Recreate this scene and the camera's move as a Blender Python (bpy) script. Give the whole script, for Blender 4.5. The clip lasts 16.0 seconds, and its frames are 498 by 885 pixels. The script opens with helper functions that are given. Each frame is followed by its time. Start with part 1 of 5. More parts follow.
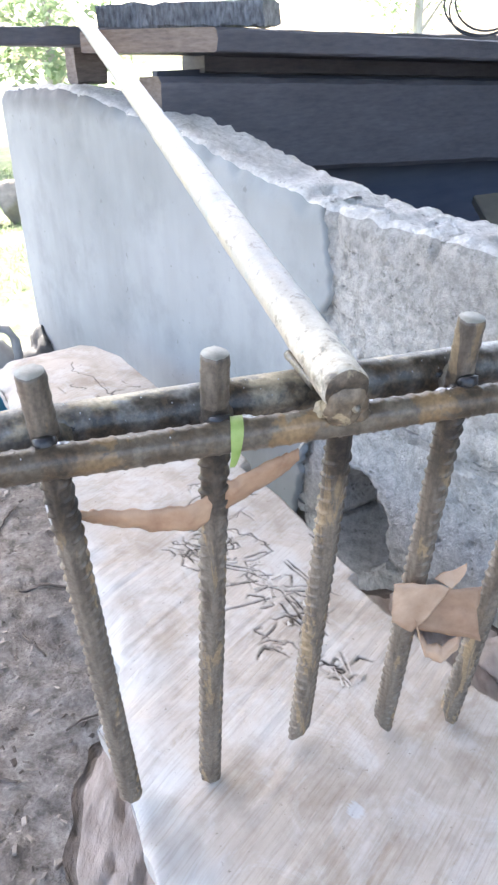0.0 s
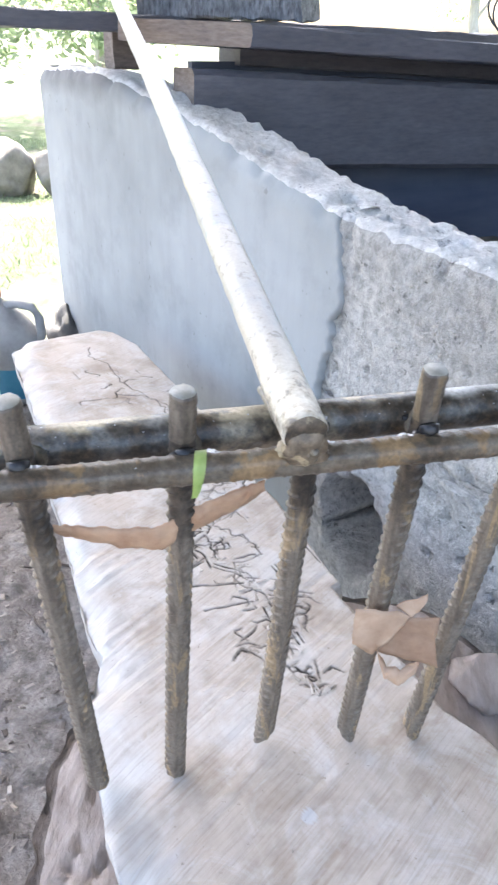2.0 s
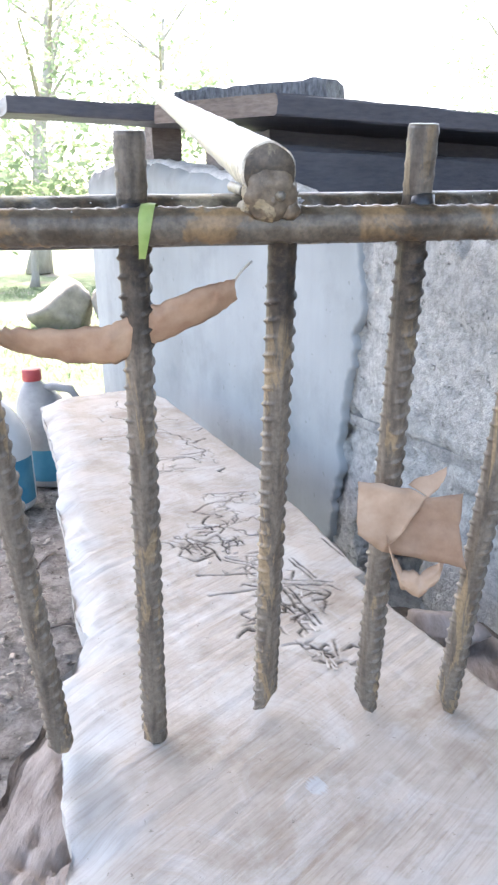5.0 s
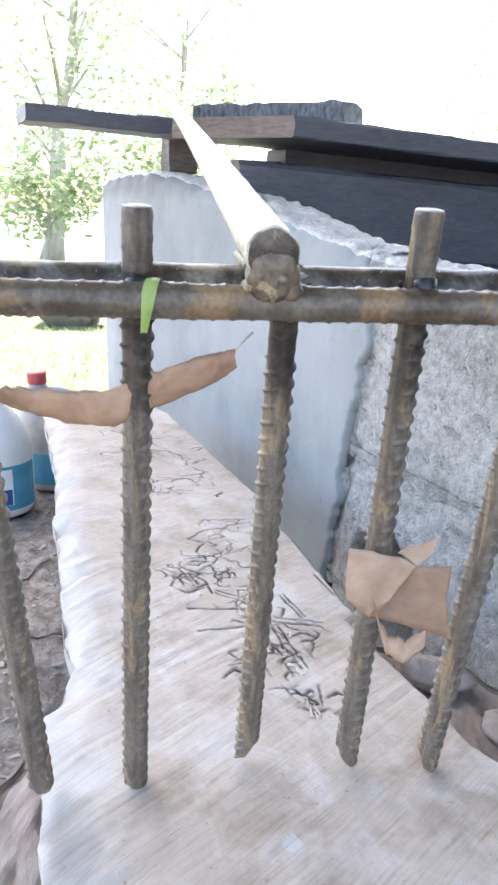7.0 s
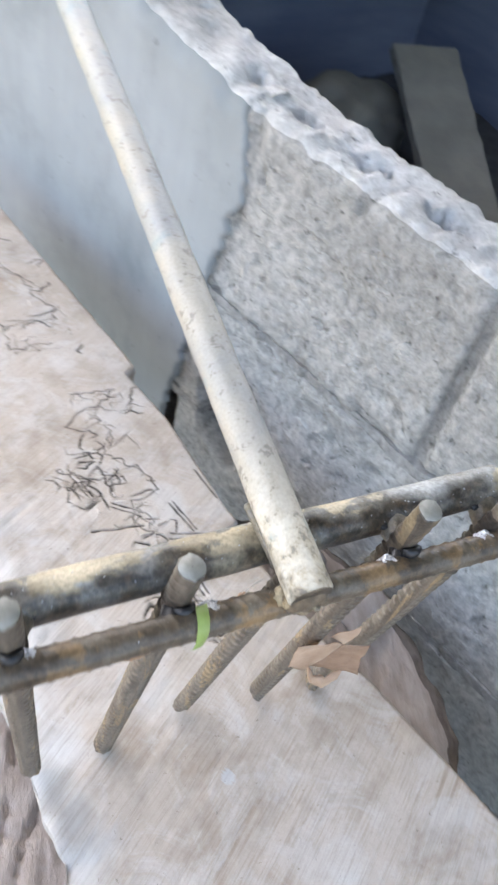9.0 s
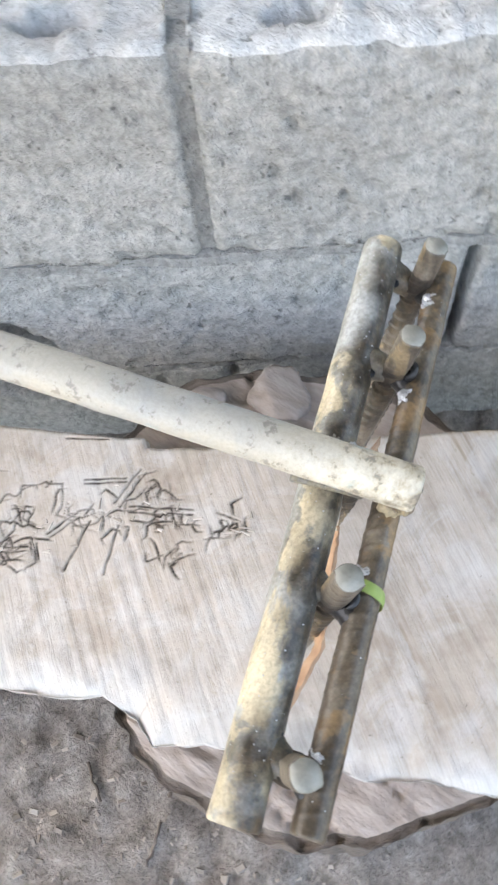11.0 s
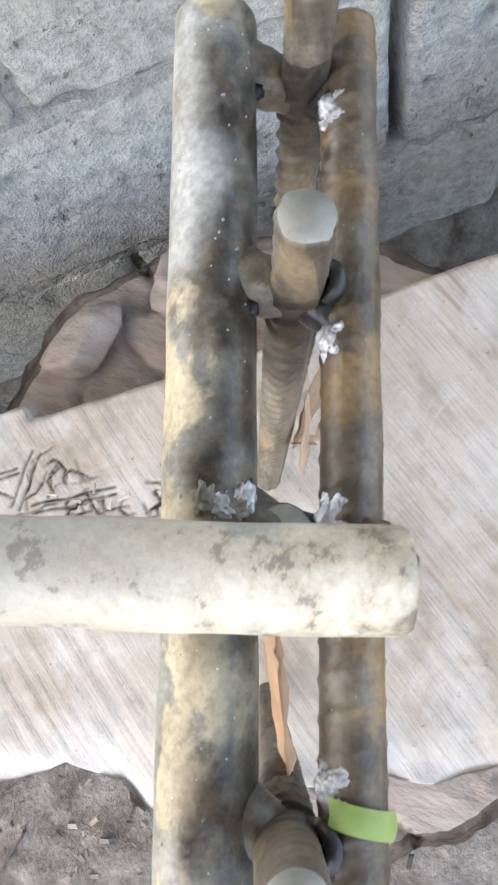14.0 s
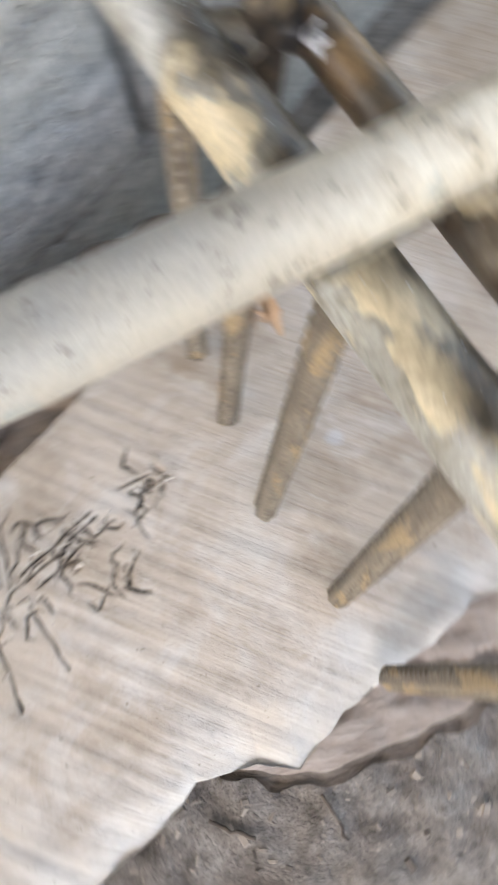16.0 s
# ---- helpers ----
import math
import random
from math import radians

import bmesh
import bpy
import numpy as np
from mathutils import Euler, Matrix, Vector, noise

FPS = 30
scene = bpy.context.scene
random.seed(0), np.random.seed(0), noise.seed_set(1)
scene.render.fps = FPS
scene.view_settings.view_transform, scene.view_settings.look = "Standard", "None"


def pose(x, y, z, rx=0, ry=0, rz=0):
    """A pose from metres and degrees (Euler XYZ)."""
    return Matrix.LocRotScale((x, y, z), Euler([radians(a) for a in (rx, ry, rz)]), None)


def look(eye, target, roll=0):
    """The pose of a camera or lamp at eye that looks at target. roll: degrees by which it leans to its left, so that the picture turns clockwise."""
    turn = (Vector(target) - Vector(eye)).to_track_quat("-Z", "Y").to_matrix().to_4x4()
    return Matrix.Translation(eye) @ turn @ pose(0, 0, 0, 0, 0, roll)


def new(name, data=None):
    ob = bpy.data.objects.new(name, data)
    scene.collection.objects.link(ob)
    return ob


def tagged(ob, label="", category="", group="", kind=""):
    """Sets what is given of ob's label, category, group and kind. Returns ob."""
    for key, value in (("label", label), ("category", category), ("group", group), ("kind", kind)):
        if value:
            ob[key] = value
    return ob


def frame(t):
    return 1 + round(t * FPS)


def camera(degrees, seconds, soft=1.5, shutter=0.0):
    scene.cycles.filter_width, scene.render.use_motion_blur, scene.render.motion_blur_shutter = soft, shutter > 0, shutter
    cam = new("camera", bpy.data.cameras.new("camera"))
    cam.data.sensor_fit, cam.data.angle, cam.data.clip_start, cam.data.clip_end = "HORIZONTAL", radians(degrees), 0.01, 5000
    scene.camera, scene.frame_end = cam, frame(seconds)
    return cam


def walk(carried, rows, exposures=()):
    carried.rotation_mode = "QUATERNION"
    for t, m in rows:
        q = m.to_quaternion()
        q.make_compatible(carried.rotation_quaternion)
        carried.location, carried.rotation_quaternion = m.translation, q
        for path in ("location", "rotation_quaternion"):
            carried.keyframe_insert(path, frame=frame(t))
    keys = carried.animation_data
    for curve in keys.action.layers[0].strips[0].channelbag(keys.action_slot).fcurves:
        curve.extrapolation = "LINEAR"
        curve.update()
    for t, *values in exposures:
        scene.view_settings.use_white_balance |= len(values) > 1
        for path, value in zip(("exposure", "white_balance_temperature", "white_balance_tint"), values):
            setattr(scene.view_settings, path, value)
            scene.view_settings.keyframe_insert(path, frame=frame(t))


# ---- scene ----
# camera and its walk
cam = camera(37.9, 16.0, 2.5, 0.4)
PATH = [
    (0, (0.0309, -0.0029, 0.7928), (-0.0632, 1.7592, -0.1485), -1.70),
    (0.5, (0.0387, 0.0047, 0.7976), (-0.0802, 1.7650, -0.1444), -0.08),
    (1, (0.0466, 0.0068, 0.7942), (-0.0942, 1.7586, -0.1603), 0.04),
    (1.5, (0.0445, -0.0022, 0.8144), (-0.1142, 1.7394, -0.1560), 0.94),
    (2, (0.0603, -0.0047, 0.8248), (-0.0991, 1.7265, -0.1639), 1.24),
    (2.5, (0.0922, -0.0044, 0.8154), (-0.0823, 1.7606, -0.1088), 1.03),
    (3, (0.1161, -0.0101, 0.7536), (-0.0787, 1.8173, -0.0356), -0.37),
    (3.5, (0.1263, -0.0257, 0.7039), (-0.0899, 1.8268, -0.0183), -0.99),
    (4, (0.1176, -0.0191, 0.6728), (-0.1394, 1.8338, -0.0346), -1.65),
    (4.3, (0.1134, -0.0225, 0.6546), (-0.1580, 1.8455, -0.0063), -1.72),
    (4.5, (0.1073, -0.0163, 0.6487), (-0.1926, 1.8434, -0.0232), -0.97),
    (4.7, (0.1032, -0.0142, 0.6448), (-0.2224, 1.8603, 0.0283), -1.23),
    (7, (0.1061, -0.0062, 0.6764), (-0.2301, 1.8689, 0.0674), 1.81),
    (7.5, (0.1037, -0.0276, 0.7666), (-0.1996, 1.7983, 0.0093), 4.02),
    (8, (0.0636, -0.0179, 0.8947), (-0.2025, 1.6679, -0.1478), 10.72),
    (8.4, (0.0321, 0.0197, 0.9594), (-0.1507, 1.5966, -0.2572), 14.22),
    (8.5, (0.0220, 0.0210, 0.9496), (-0.1078, 1.5995, -0.2716), 15.65),
    (9, (-0.0401, 0.1245, 0.9446), (0.3451, 1.4649, -0.4889), 16.33),
    (9.2, (-0.0600, 0.1524, 0.9520), (0.4448, 1.4018, -0.5258), 17.50),
    (9.4, (-0.0700, 0.1575, 0.9766), (0.5208, 1.2560, -0.5869), 14.97),
    (9.6, (-0.0759, 0.1631, 0.9891), (0.4627, 1.1158, -0.6849), 8.25),
    (9.7, (-0.0859, 0.1689, 0.9956), (0.4493, 1.1071, -0.6877), 5.98),
    (11.8, (-0.0753, 0.2948, 0.9280), (0.5783, 0.7671, -0.9022), -15.64),
    (12, (-0.0113, 0.2885, 0.8900), (0.5728, 0.7985, -0.9536), -22.76),
    (12.2, (0.0271, 0.2928, 0.8559), (0.4704, 0.7997, -1.0273), -30.76),
    (12.4, (0.0427, 0.2996, 0.8394), (0.4302, 0.7869, -1.0612), -33.34),
    (12.5, (0.0472, 0.3028, 0.8341), (0.4276, 0.7835, -1.0696), -33.54),
    (13, (0.0602, 0.3082, 0.8119), (0.3727, 0.7491, -1.1138), -36.84),
    (13.5, (0.0615, 0.3039, 0.8094), (0.3722, 0.7435, -1.1168), -36.12),
    (14, (0.0529, 0.3011, 0.8129), (0.3558, 0.7494, -1.1125), -37.42),
    (14.5, (0.0420, 0.3039, 0.8067), (0.3244, 0.7545, -1.1213), -39.05),
    (14.9, (0.0399, 0.3026, 0.8088), (0.3025, 0.7511, -1.1225), -39.97),
    (15, (0.0389, 0.3018, 0.8108), (0.3001, 0.7505, -1.1207), -40.05),
    (15.5, (0.0099, 0.3042, 0.8232), (0.3231, 0.7537, -1.1003), -40.14),
    (15.7, (-0.0065, 0.3270, 0.8245), (0.4599, 0.6835, -1.0874), -29.93),
    (15.8, (-0.0137, 0.3353, 0.8180), (0.4702, 0.6799, -1.0917), -31.25),
    (15.9, (-0.0278, 0.3547, 0.8165), (0.4855, 0.5772, -1.1036), -26.08),
    (16, (-0.0420, 0.3700, 0.8070), (0.4936, 0.4070, -1.1196), -17.40),
]
EXPOSURES = [(0.0, 2.9, 6700, 12), (7.6, 2.85, 6700, 12), (8.4, 2.8, 6900, 11), (9.2, 2.8, 7200, 10), (11.8, 3.02, 7400, 8), (13.0, 3.1, 7500, 8), (14.2, 2.98, 7500, 9), (15.2, 2.95, 7600, 9), (16.0, 2.62, 7900, 10)]
walk(cam, [(t, look(eye, target, roll)) for t, eye, target, roll in PATH], EXPOSURES)

# daylight: a bright yard beyond the open side, the near ground shaded by an added, unseen roof
world = bpy.data.worlds.new("sky")
scene.world = world
world.use_nodes = True
sky = world.node_tree.nodes.new("ShaderNodeTexSky")
sky.sky_type, sky.sun_disc = "NISHITA", False
sky.sun_elevation, sky.sun_rotation = radians(58), radians(-25)
sky.air_density, sky.dust_density, sky.ozone_density = 1.0, 3.5, 1.0
back = world.node_tree.nodes["Background"]
back.inputs["Strength"].default_value = 0.15
world.node_tree.links.new(sky.outputs["Color"], back.inputs["Color"])
sun = new("sun", bpy.data.lights.new("sun", "SUN"))
sun.data.energy, sun.data.angle, sun.data.color = 3.6, radians(0.6), (1.0, 0.96, 0.9)
sun.matrix_world = look((-2.2, 5.0, 8.6), (0, 0.3, 0))


# ---- materials ----
def material(name, roughness=0.8, metallic=0.0, specular=0.4):
    m = bpy.data.materials.new(name)
    m.use_nodes = True
    n = m.node_tree.nodes
    b = n["Principled BSDF"]
    b.inputs["Roughness"].default_value = roughness
    b.inputs["Metallic"].default_value = metallic
    b.inputs["Specular IOR Level"].default_value = specular
    return m, n, m.node_tree.links, b


def coords(n, l, scale=(1, 1, 1), turn=(0, 0, 0), kind="Object"):
    c, mp = n.new("ShaderNodeTexCoord"), n.new("ShaderNodeMapping")
    l.new(c.outputs[kind], mp.inputs["Vector"])
    mp.inputs["Rotation"].default_value = turn
    grow = n.new("ShaderNodeMapping")
    l.new(mp.outputs["Vector"], grow.inputs["Vector"])
    grow.inputs["Scale"].default_value = scale
    return grow.outputs["Vector"]


def noisy(n, l, vec, scale, detail=6.0, rough=0.6, distortion=0.0):
    t = n.new("ShaderNodeTexNoise")
    l.new(vec, t.inputs["Vector"])
    t.inputs["Scale"].default_value, t.inputs["Detail"].default_value = scale, detail
    t.inputs["Roughness"].default_value, t.inputs["Distortion"].default_value = rough, distortion
    return t.outputs["Fac"]


def ramp(n, l, fac, stops):
    r = n.new("ShaderNodeValToRGB")
    while len(r.color_ramp.elements) < len(stops):
        r.color_ramp.elements.new(0.5)
    for e, (at, c) in zip(r.color_ramp.elements, stops):
        e.position, e.color = at, (*c, 1) if len(c) == 3 else c
    l.new(fac, r.inputs["Fac"])
    return r.outputs["Color"]


def grey(v):
    return (v, v, v)


def mix(n, l, fac, a, b, kind="MIX"):
    x = n.new("ShaderNodeMix")
    x.data_type, x.blend_type = "RGBA", kind
    for val, i in ((fac, 0), (a, 6), (b, 7)):
        if isinstance(val, (int, float)):
            x.inputs[i].default_value = val
        elif isinstance(val, tuple):
            x.inputs[i].default_value = (*val, 1)
        else:
            l.new(val, x.inputs[i])
    return x.outputs[2]


def relief(n, l, b, height, strength, distance):
    bp = n.new("ShaderNodeBump")
    bp.inputs["Strength"].default_value, bp.inputs["Distance"].default_value = strength, distance
    l.new(height, bp.inputs["Height"])
    l.new(bp.outputs["Normal"], b.inputs["Normal"])


def simple(name, c1, c2, scale=30.0, roughness=0.8, metallic=0.0, bump=0.3, dist=0.002, stretch=(1, 1, 1), turn=(0, 0, 0), specular=0.4):
    """Two colours mixed by a fine and a broad noise, with a fine relief."""
    m, n, l, b = material(name, roughness, metallic, specular)
    v = coords(n, l, stretch, turn)
    fine, broad = noisy(n, l, v, scale), noisy(n, l, v, scale * 0.17, 3.0)
    col = mix(n, l, ramp(n, l, fine, [(0.3, grey(0)), (0.7, grey(1))]), c1, c2)
    dark = ramp(n, l, broad, [(0.25, grey(0.72)), (0.7, grey(1.0))])
    l.new(mix(n, l, 1.0, col, dark, "MULTIPLY"), b.inputs["Base Color"])
    relief(n, l, b, fine, bump, dist)
    return m


def wood_slab_material():
    m, n, l, b = material("bleached_wood", 0.9, 0.0, 0.15)
    v = coords(n, l)
    saw = coords(n, l, (7.0, 190.0, 1.0), (0, 0, radians(-55)))
    grain = coords(n, l, (5.0, 60.0, 8.0), (0, 0, radians(63)))
    s1, g1 = noisy(n, l, saw, 1.0, 4.0, 0.55), noisy(n, l, grain, 1.0, 6.0, 0.6, 0.6)
    broad, mid = noisy(n, l, v, 4.5, 4.0), noisy(n, l, v, 24.0, 5.0)
    col = mix(n, l, ramp(n, l, broad, [(0.32, grey(0)), (0.68, grey(1))]), (0.40, 0.335, 0.27), (0.53, 0.48, 0.425))
    col = mix(n, l, ramp(n, l, g1, [(0.3, grey(0.0)), (0.75, grey(0.55))]), col, (0.56, 0.49, 0.42))
    sep, far = n.new("ShaderNodeSeparateXYZ"), n.new("ShaderNodeMapRange")
    l.new(v, sep.inputs[0])
    l.new(sep.outputs["Y"], far.inputs["Value"])
    far.inputs["From Min"].default_value, far.inputs["From Max"].default_value = 0.75, 0.35
    worn = mix(n, l, 1.0, far.outputs["Result"], ramp(n, l, noisy(n, l, v, 9.0, 3.0), [(0.42, grey(0.0)), (0.60, grey(0.85))]), "MULTIPLY")
    col = mix(n, l, worn, col, mix(n, l, 1.0, col, ramp(n, l, s1, [(0.34, (0.68, 0.62, 0.56)), (0.50, grey(1.0))]), "MULTIPLY"))
    white = noisy(n, l, v, 17.0, 8.0, 0.7, 0.8)
    col = mix(n, l, ramp(n, l, white, [(0.48, grey(0)), (0.60, grey(0.55))]), col, (0.60, 0.585, 0.56))
    # brown blotching of the near end, deepened to carry its weaker light
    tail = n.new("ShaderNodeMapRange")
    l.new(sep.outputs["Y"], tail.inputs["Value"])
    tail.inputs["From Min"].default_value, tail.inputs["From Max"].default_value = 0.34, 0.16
    near_dim = mix(n, l, 1.0, tail.outputs["Result"], ramp(n, l, noisy(n, l, v, 7.0, 6.0, 0.65, 0.5), [(0.36, grey(0)), (0.58, grey(0.8))]), "MULTIPLY")
    col = mix(n, l, near_dim, col, (0.34, 0.275, 0.215))
    patch = noisy(n, l, v, 11.0, 5.0, 0.65)
    col = mix(n, l, 0.6, col, ramp(n, l, patch, [(0.34, (0.60, 0.54, 0.48)), (0.52, grey(1.0))]), "MULTIPLY")
    # left edge paled with bluish side light in the colour, plus a white fleck
    edge = n.new("ShaderNodeAttribute")
    edge.attribute_name = "rim_light"
    col = mix(n, l, edge.outputs["Fac"], col, (0.50, 0.505, 0.50))
    col = mix(n, l, 0.4, col, ramp(n, l, mid, [(0.28, (0.62, 0.55, 0.5)), (0.45, grey(1.0))]), "MULTIPLY")
    # grime and painted crevice shade in the cracks; also darkens sides and smear
    a = n.new("ShaderNodeAttribute")
    a.attribute_name = "dirt_shade"
    col = mix(n, l, a.outputs["Fac"], col, (0.020, 0.0155, 0.012))
    fibre = noisy(n, l, coords(n, l, (30.0, 620.0, 1.0), (0, 0, radians(-55))), 1.0, 5.0, 0.65)
    speck = noisy(n, l, v, 210.0, 4.0, 0.6)
    col = mix(n, l, 0.34, col, ramp(n, l, fibre, [(0.32, (0.62, 0.57, 0.52)), (0.50, grey(1.0)), (0.68, grey(1.12))]), "MULTIPLY")
    col = mix(n, l, ramp(n, l, speck, [(0.27, grey(0.7)), (0.33, grey(0))]), col, (0.17, 0.14, 0.11))
    l.new(col, b.inputs["Base Color"])
    relief(n, l, b, mix(n, l, 0.5, mix(n, l, 0.5, s1, fibre), noisy(n, l, v, 90.0, 6.0, 0.7)), 0.9, 0.0022)
    return m


def plaster_material():
    m, n, l, b = material("cement_plaster", 0.85)
    v = coords(n, l)
    run = coords(n, l, (14.0, 14.0, 2.2))
    broad, streak, fine = noisy(n, l, v, 3.0, 4.0), noisy(n, l, run, 1.0, 5.0), noisy(n, l, v, 140.0, 4.0)
    col = mix(n, l, ramp(n, l, broad, [(0.3, grey(0)), (0.7, grey(1))]), (0.225, 0.24, 0.243), (0.33, 0.348, 0.354))
    col = mix(n, l, 0.3, col, ramp(n, l, streak, [(0.3, grey(0.66)), (0.55, grey(1.0))]), "MULTIPLY")
    stain = noisy(n, l, v, 9.0, 6.0, 0.65)
    col = mix(n, l, 0.5, col, ramp(n, l, stain, [(0.30, (0.66, 0.67, 0.68)), (0.50, grey(1.0))]), "MULTIPLY")
    sep, mr, up = n.new("ShaderNodeSeparateXYZ"), n.new("ShaderNodeMapRange"), n.new("ShaderNodeMath")
    l.new(v, sep.inputs[0])
    up.operation, up.inputs[1].default_value = "MULTIPLY_ADD", 0.09
    l.new(stain, up.inputs[0])
    l.new(sep.outputs["Z"], up.inputs[2])
    l.new(up.outputs[0], mr.inputs["Value"])
    mr.inputs["From Min"].default_value, mr.inputs["From Max"].default_value = 0.735, 0.785
    col = mix(n, l, mr.outputs["Result"], col, (0.13, 0.13, 0.13))
    spots = noisy(n, l, v, 55.0, 2.0)
    col = mix(n, l, ramp(n, l, spots, [(0.70, grey(0)), (0.74, grey(0.6))]), col, (0.16, 0.16, 0.16))
    l.new(col, b.inputs["Base Color"])
    relief(n, l, b, fine, 0.25, 0.0012)
    return m


def block_material(name="concrete_block", light=(0.58, 0.565, 0.535), dark=(0.33, 0.323, 0.305)):
    m, n, l, b = material(name, 0.95, 0.0, 0.2)
    v = coords(n, l)
    broad, mid, fine = noisy(n, l, v, 5.0, 3.0), noisy(n, l, v, 85.0, 6.0, 0.75), noisy(n, l, v, 320.0, 3.0)
    col = mix(n, l, ramp(n, l, mid, [(0.36, grey(0)), (0.62, grey(1))]), dark, light)
    col = mix(n, l, 0.8, col, ramp(n, l, broad, [(0.3, grey(0.7)), (0.65, grey(1.0))]), "MULTIPLY")
    pits = ramp(n, l, noisy(n, l, v, 120.0, 3.0, 0.6), [(0.32, grey(0.48)), (0.41, grey(1.0))])
    thin = noisy(n, l, v, 42.0, 2.0)
    pits = mix(n, l, ramp(n, l, thin, [(0.50, grey(0)), (0.60, grey(1))]), grey(1.0), pits)
    l.new(mix(n, l, 1.0, col, pits, "MULTIPLY"), b.inputs["Base Color"])
    h = mix(n, l, 1.0, mix(n, l, 0.4, mid, fine), pits, "MULTIPLY")
    relief(n, l, b, h, 1.0, 0.010)
    return m


def steel_material(name, base, patch, light, rough, patch_at=0.55, metallic=0.55, burn=(0.030, 0.024, 0.019), stretch=(1, 1, 1), size=30.0):
    """Scaled steel with rust or paint patches and burnt zones round the welds."""
    m, n, l, b = material(name, rough, metallic, 0.5)
    v = coords(n, l, stretch)
    raw = coords(n, l)
    p, q, f = noisy(n, l, v, size, 6.0, 0.62, 0.4), noisy(n, l, v, size * 1.7, 6.0, 0.65), noisy(n, l, raw, 420.0, 4.0)
    grit = noisy(n, l, raw, 150.0, 5.0, 0.7)
    col = mix(n, l, ramp(n, l, q, [(0.38, grey(0)), (0.60, grey(1))]), base, light)
    mask = ramp(n, l, p, [(patch_at - 0.015, grey(0)), (patch_at + 0.02, grey(1))])
    col = mix(n, l, mask, col, patch)
    a, hot = n.new("ShaderNodeAttribute"), n.new("ShaderNodeMath")
    a.attribute_name = "burn"
    hot.operation = "MULTIPLY"
    l.new(a.outputs["Fac"], hot.inputs[0])
    l.new(ramp(n, l, noisy(n, l, raw, 48.0, 6.0, 0.65), [(0.30, grey(0.5)), (0.56, grey(1.0))]), hot.inputs[1])
    col = mix(n, l, hot.outputs[0], col, mix(n, l, ramp(n, l, grit, [(0.45, grey(0)), (0.66, grey(1))]), burn, (burn[0] * 3.6, burn[1] * 3.2, burn[2] * 2.7)))
    col = mix(n, l, 0.6, col, ramp(n, l, f, [(0.3, grey(0.45)), (0.6, grey(1.1))]), "MULTIPLY")
    col = mix(n, l, ramp(n, l, grit, [(0.71, grey(0)), (0.75, grey(0.6))]), col, (0.36, 0.34, 0.30))
    l.new(col, b.inputs["Base Color"])
    l.new(mix(n, l, mask, grey(metallic), grey(0.0)), b.inputs["Metallic"])
    l.new(mix(n, l, q, grey(rough - 0.12), grey(rough + 0.15)), b.inputs["Roughness"])
    relief(n, l, b, mix(n, l, 0.6, f, grit), 0.5, 0.0011)
    return m


def handle_material():
    """Flaked cream paint that turns to scorched tan near the welded end."""
    m, n, l, b = material("cream_flaked_paint", 0.45, 0.0, 0.5)
    v = coords(n, l)
    broad, flake, fine = noisy(n, l, v, 16.0, 4.0), noisy(n, l, v, 115.0, 6.0, 0.72), noisy(n, l, v, 500.0, 3.0)
    col = mix(n, l, ramp(n, l, broad, [(0.4, grey(0)), (0.62, grey(1))]), (0.34, 0.335, 0.32), (0.43, 0.39, 0.325))
    sep, mr, add = n.new("ShaderNodeSeparateXYZ"), n.new("ShaderNodeMapRange"), n.new("ShaderNodeMath")
    l.new(v, sep.inputs[0])
    add.operation, add.inputs[1].default_value = "MULTIPLY_ADD", 0.10
    l.new(broad, add.inputs[0])
    l.new(sep.outputs["Y"], add.inputs[2])
    l.new(add.outputs[0], mr.inputs["Value"])
    mr.inputs["From Min"].default_value, mr.inputs["From Max"].default_value = 0.43, 0.36
    tan = mix(n, l, ramp(n, l, flake, [(0.42, grey(0)), (0.6, grey(1))]), (0.72, 0.655, 0.53), (0.52, 0.43, 0.30))
    col = mix(n, l, mr.outputs["Result"], col, tan)
    teal = noisy(n, l, v, 27.0, 6.0, 0.65)
    col = mix(n, l, ramp(n, l, teal, [(0.60, grey(0)), (0.66, grey(0.55))]), col, (0.24, 0.31, 0.32))
    col = mix(n, l, ramp(n, l, flake, [(0.575, grey(0)), (0.62, grey(0.75))]), col, (0.22, 0.195, 0.165))
    scar, hot = n.new("ShaderNodeAttribute"), n.new("ShaderNodeMath")
    scar.attribute_name, hot.operation = "burn", "MULTIPLY"
    l.new(scar.outputs["Fac"], hot.inputs[0])
    l.new(ramp(n, l, noisy(n, l, v, 95.0, 6.0, 0.65), [(0.36, grey(0)), (0.54, grey(1))]), hot.inputs[1])
    col = mix(n, l, hot.outputs[0], col, (0.085, 0.06, 0.04))
    col = mix(n, l, 0.4, col, ramp(n, l, fine, [(0.3, grey(0.7)), (0.6, grey(1.0))]), "MULTIPLY")
    l.new(col, b.inputs["Base Color"])
    relief(n, l, b, mix(n, l, 0.3, flake, fine), 0.4, 0.0014)
    return m


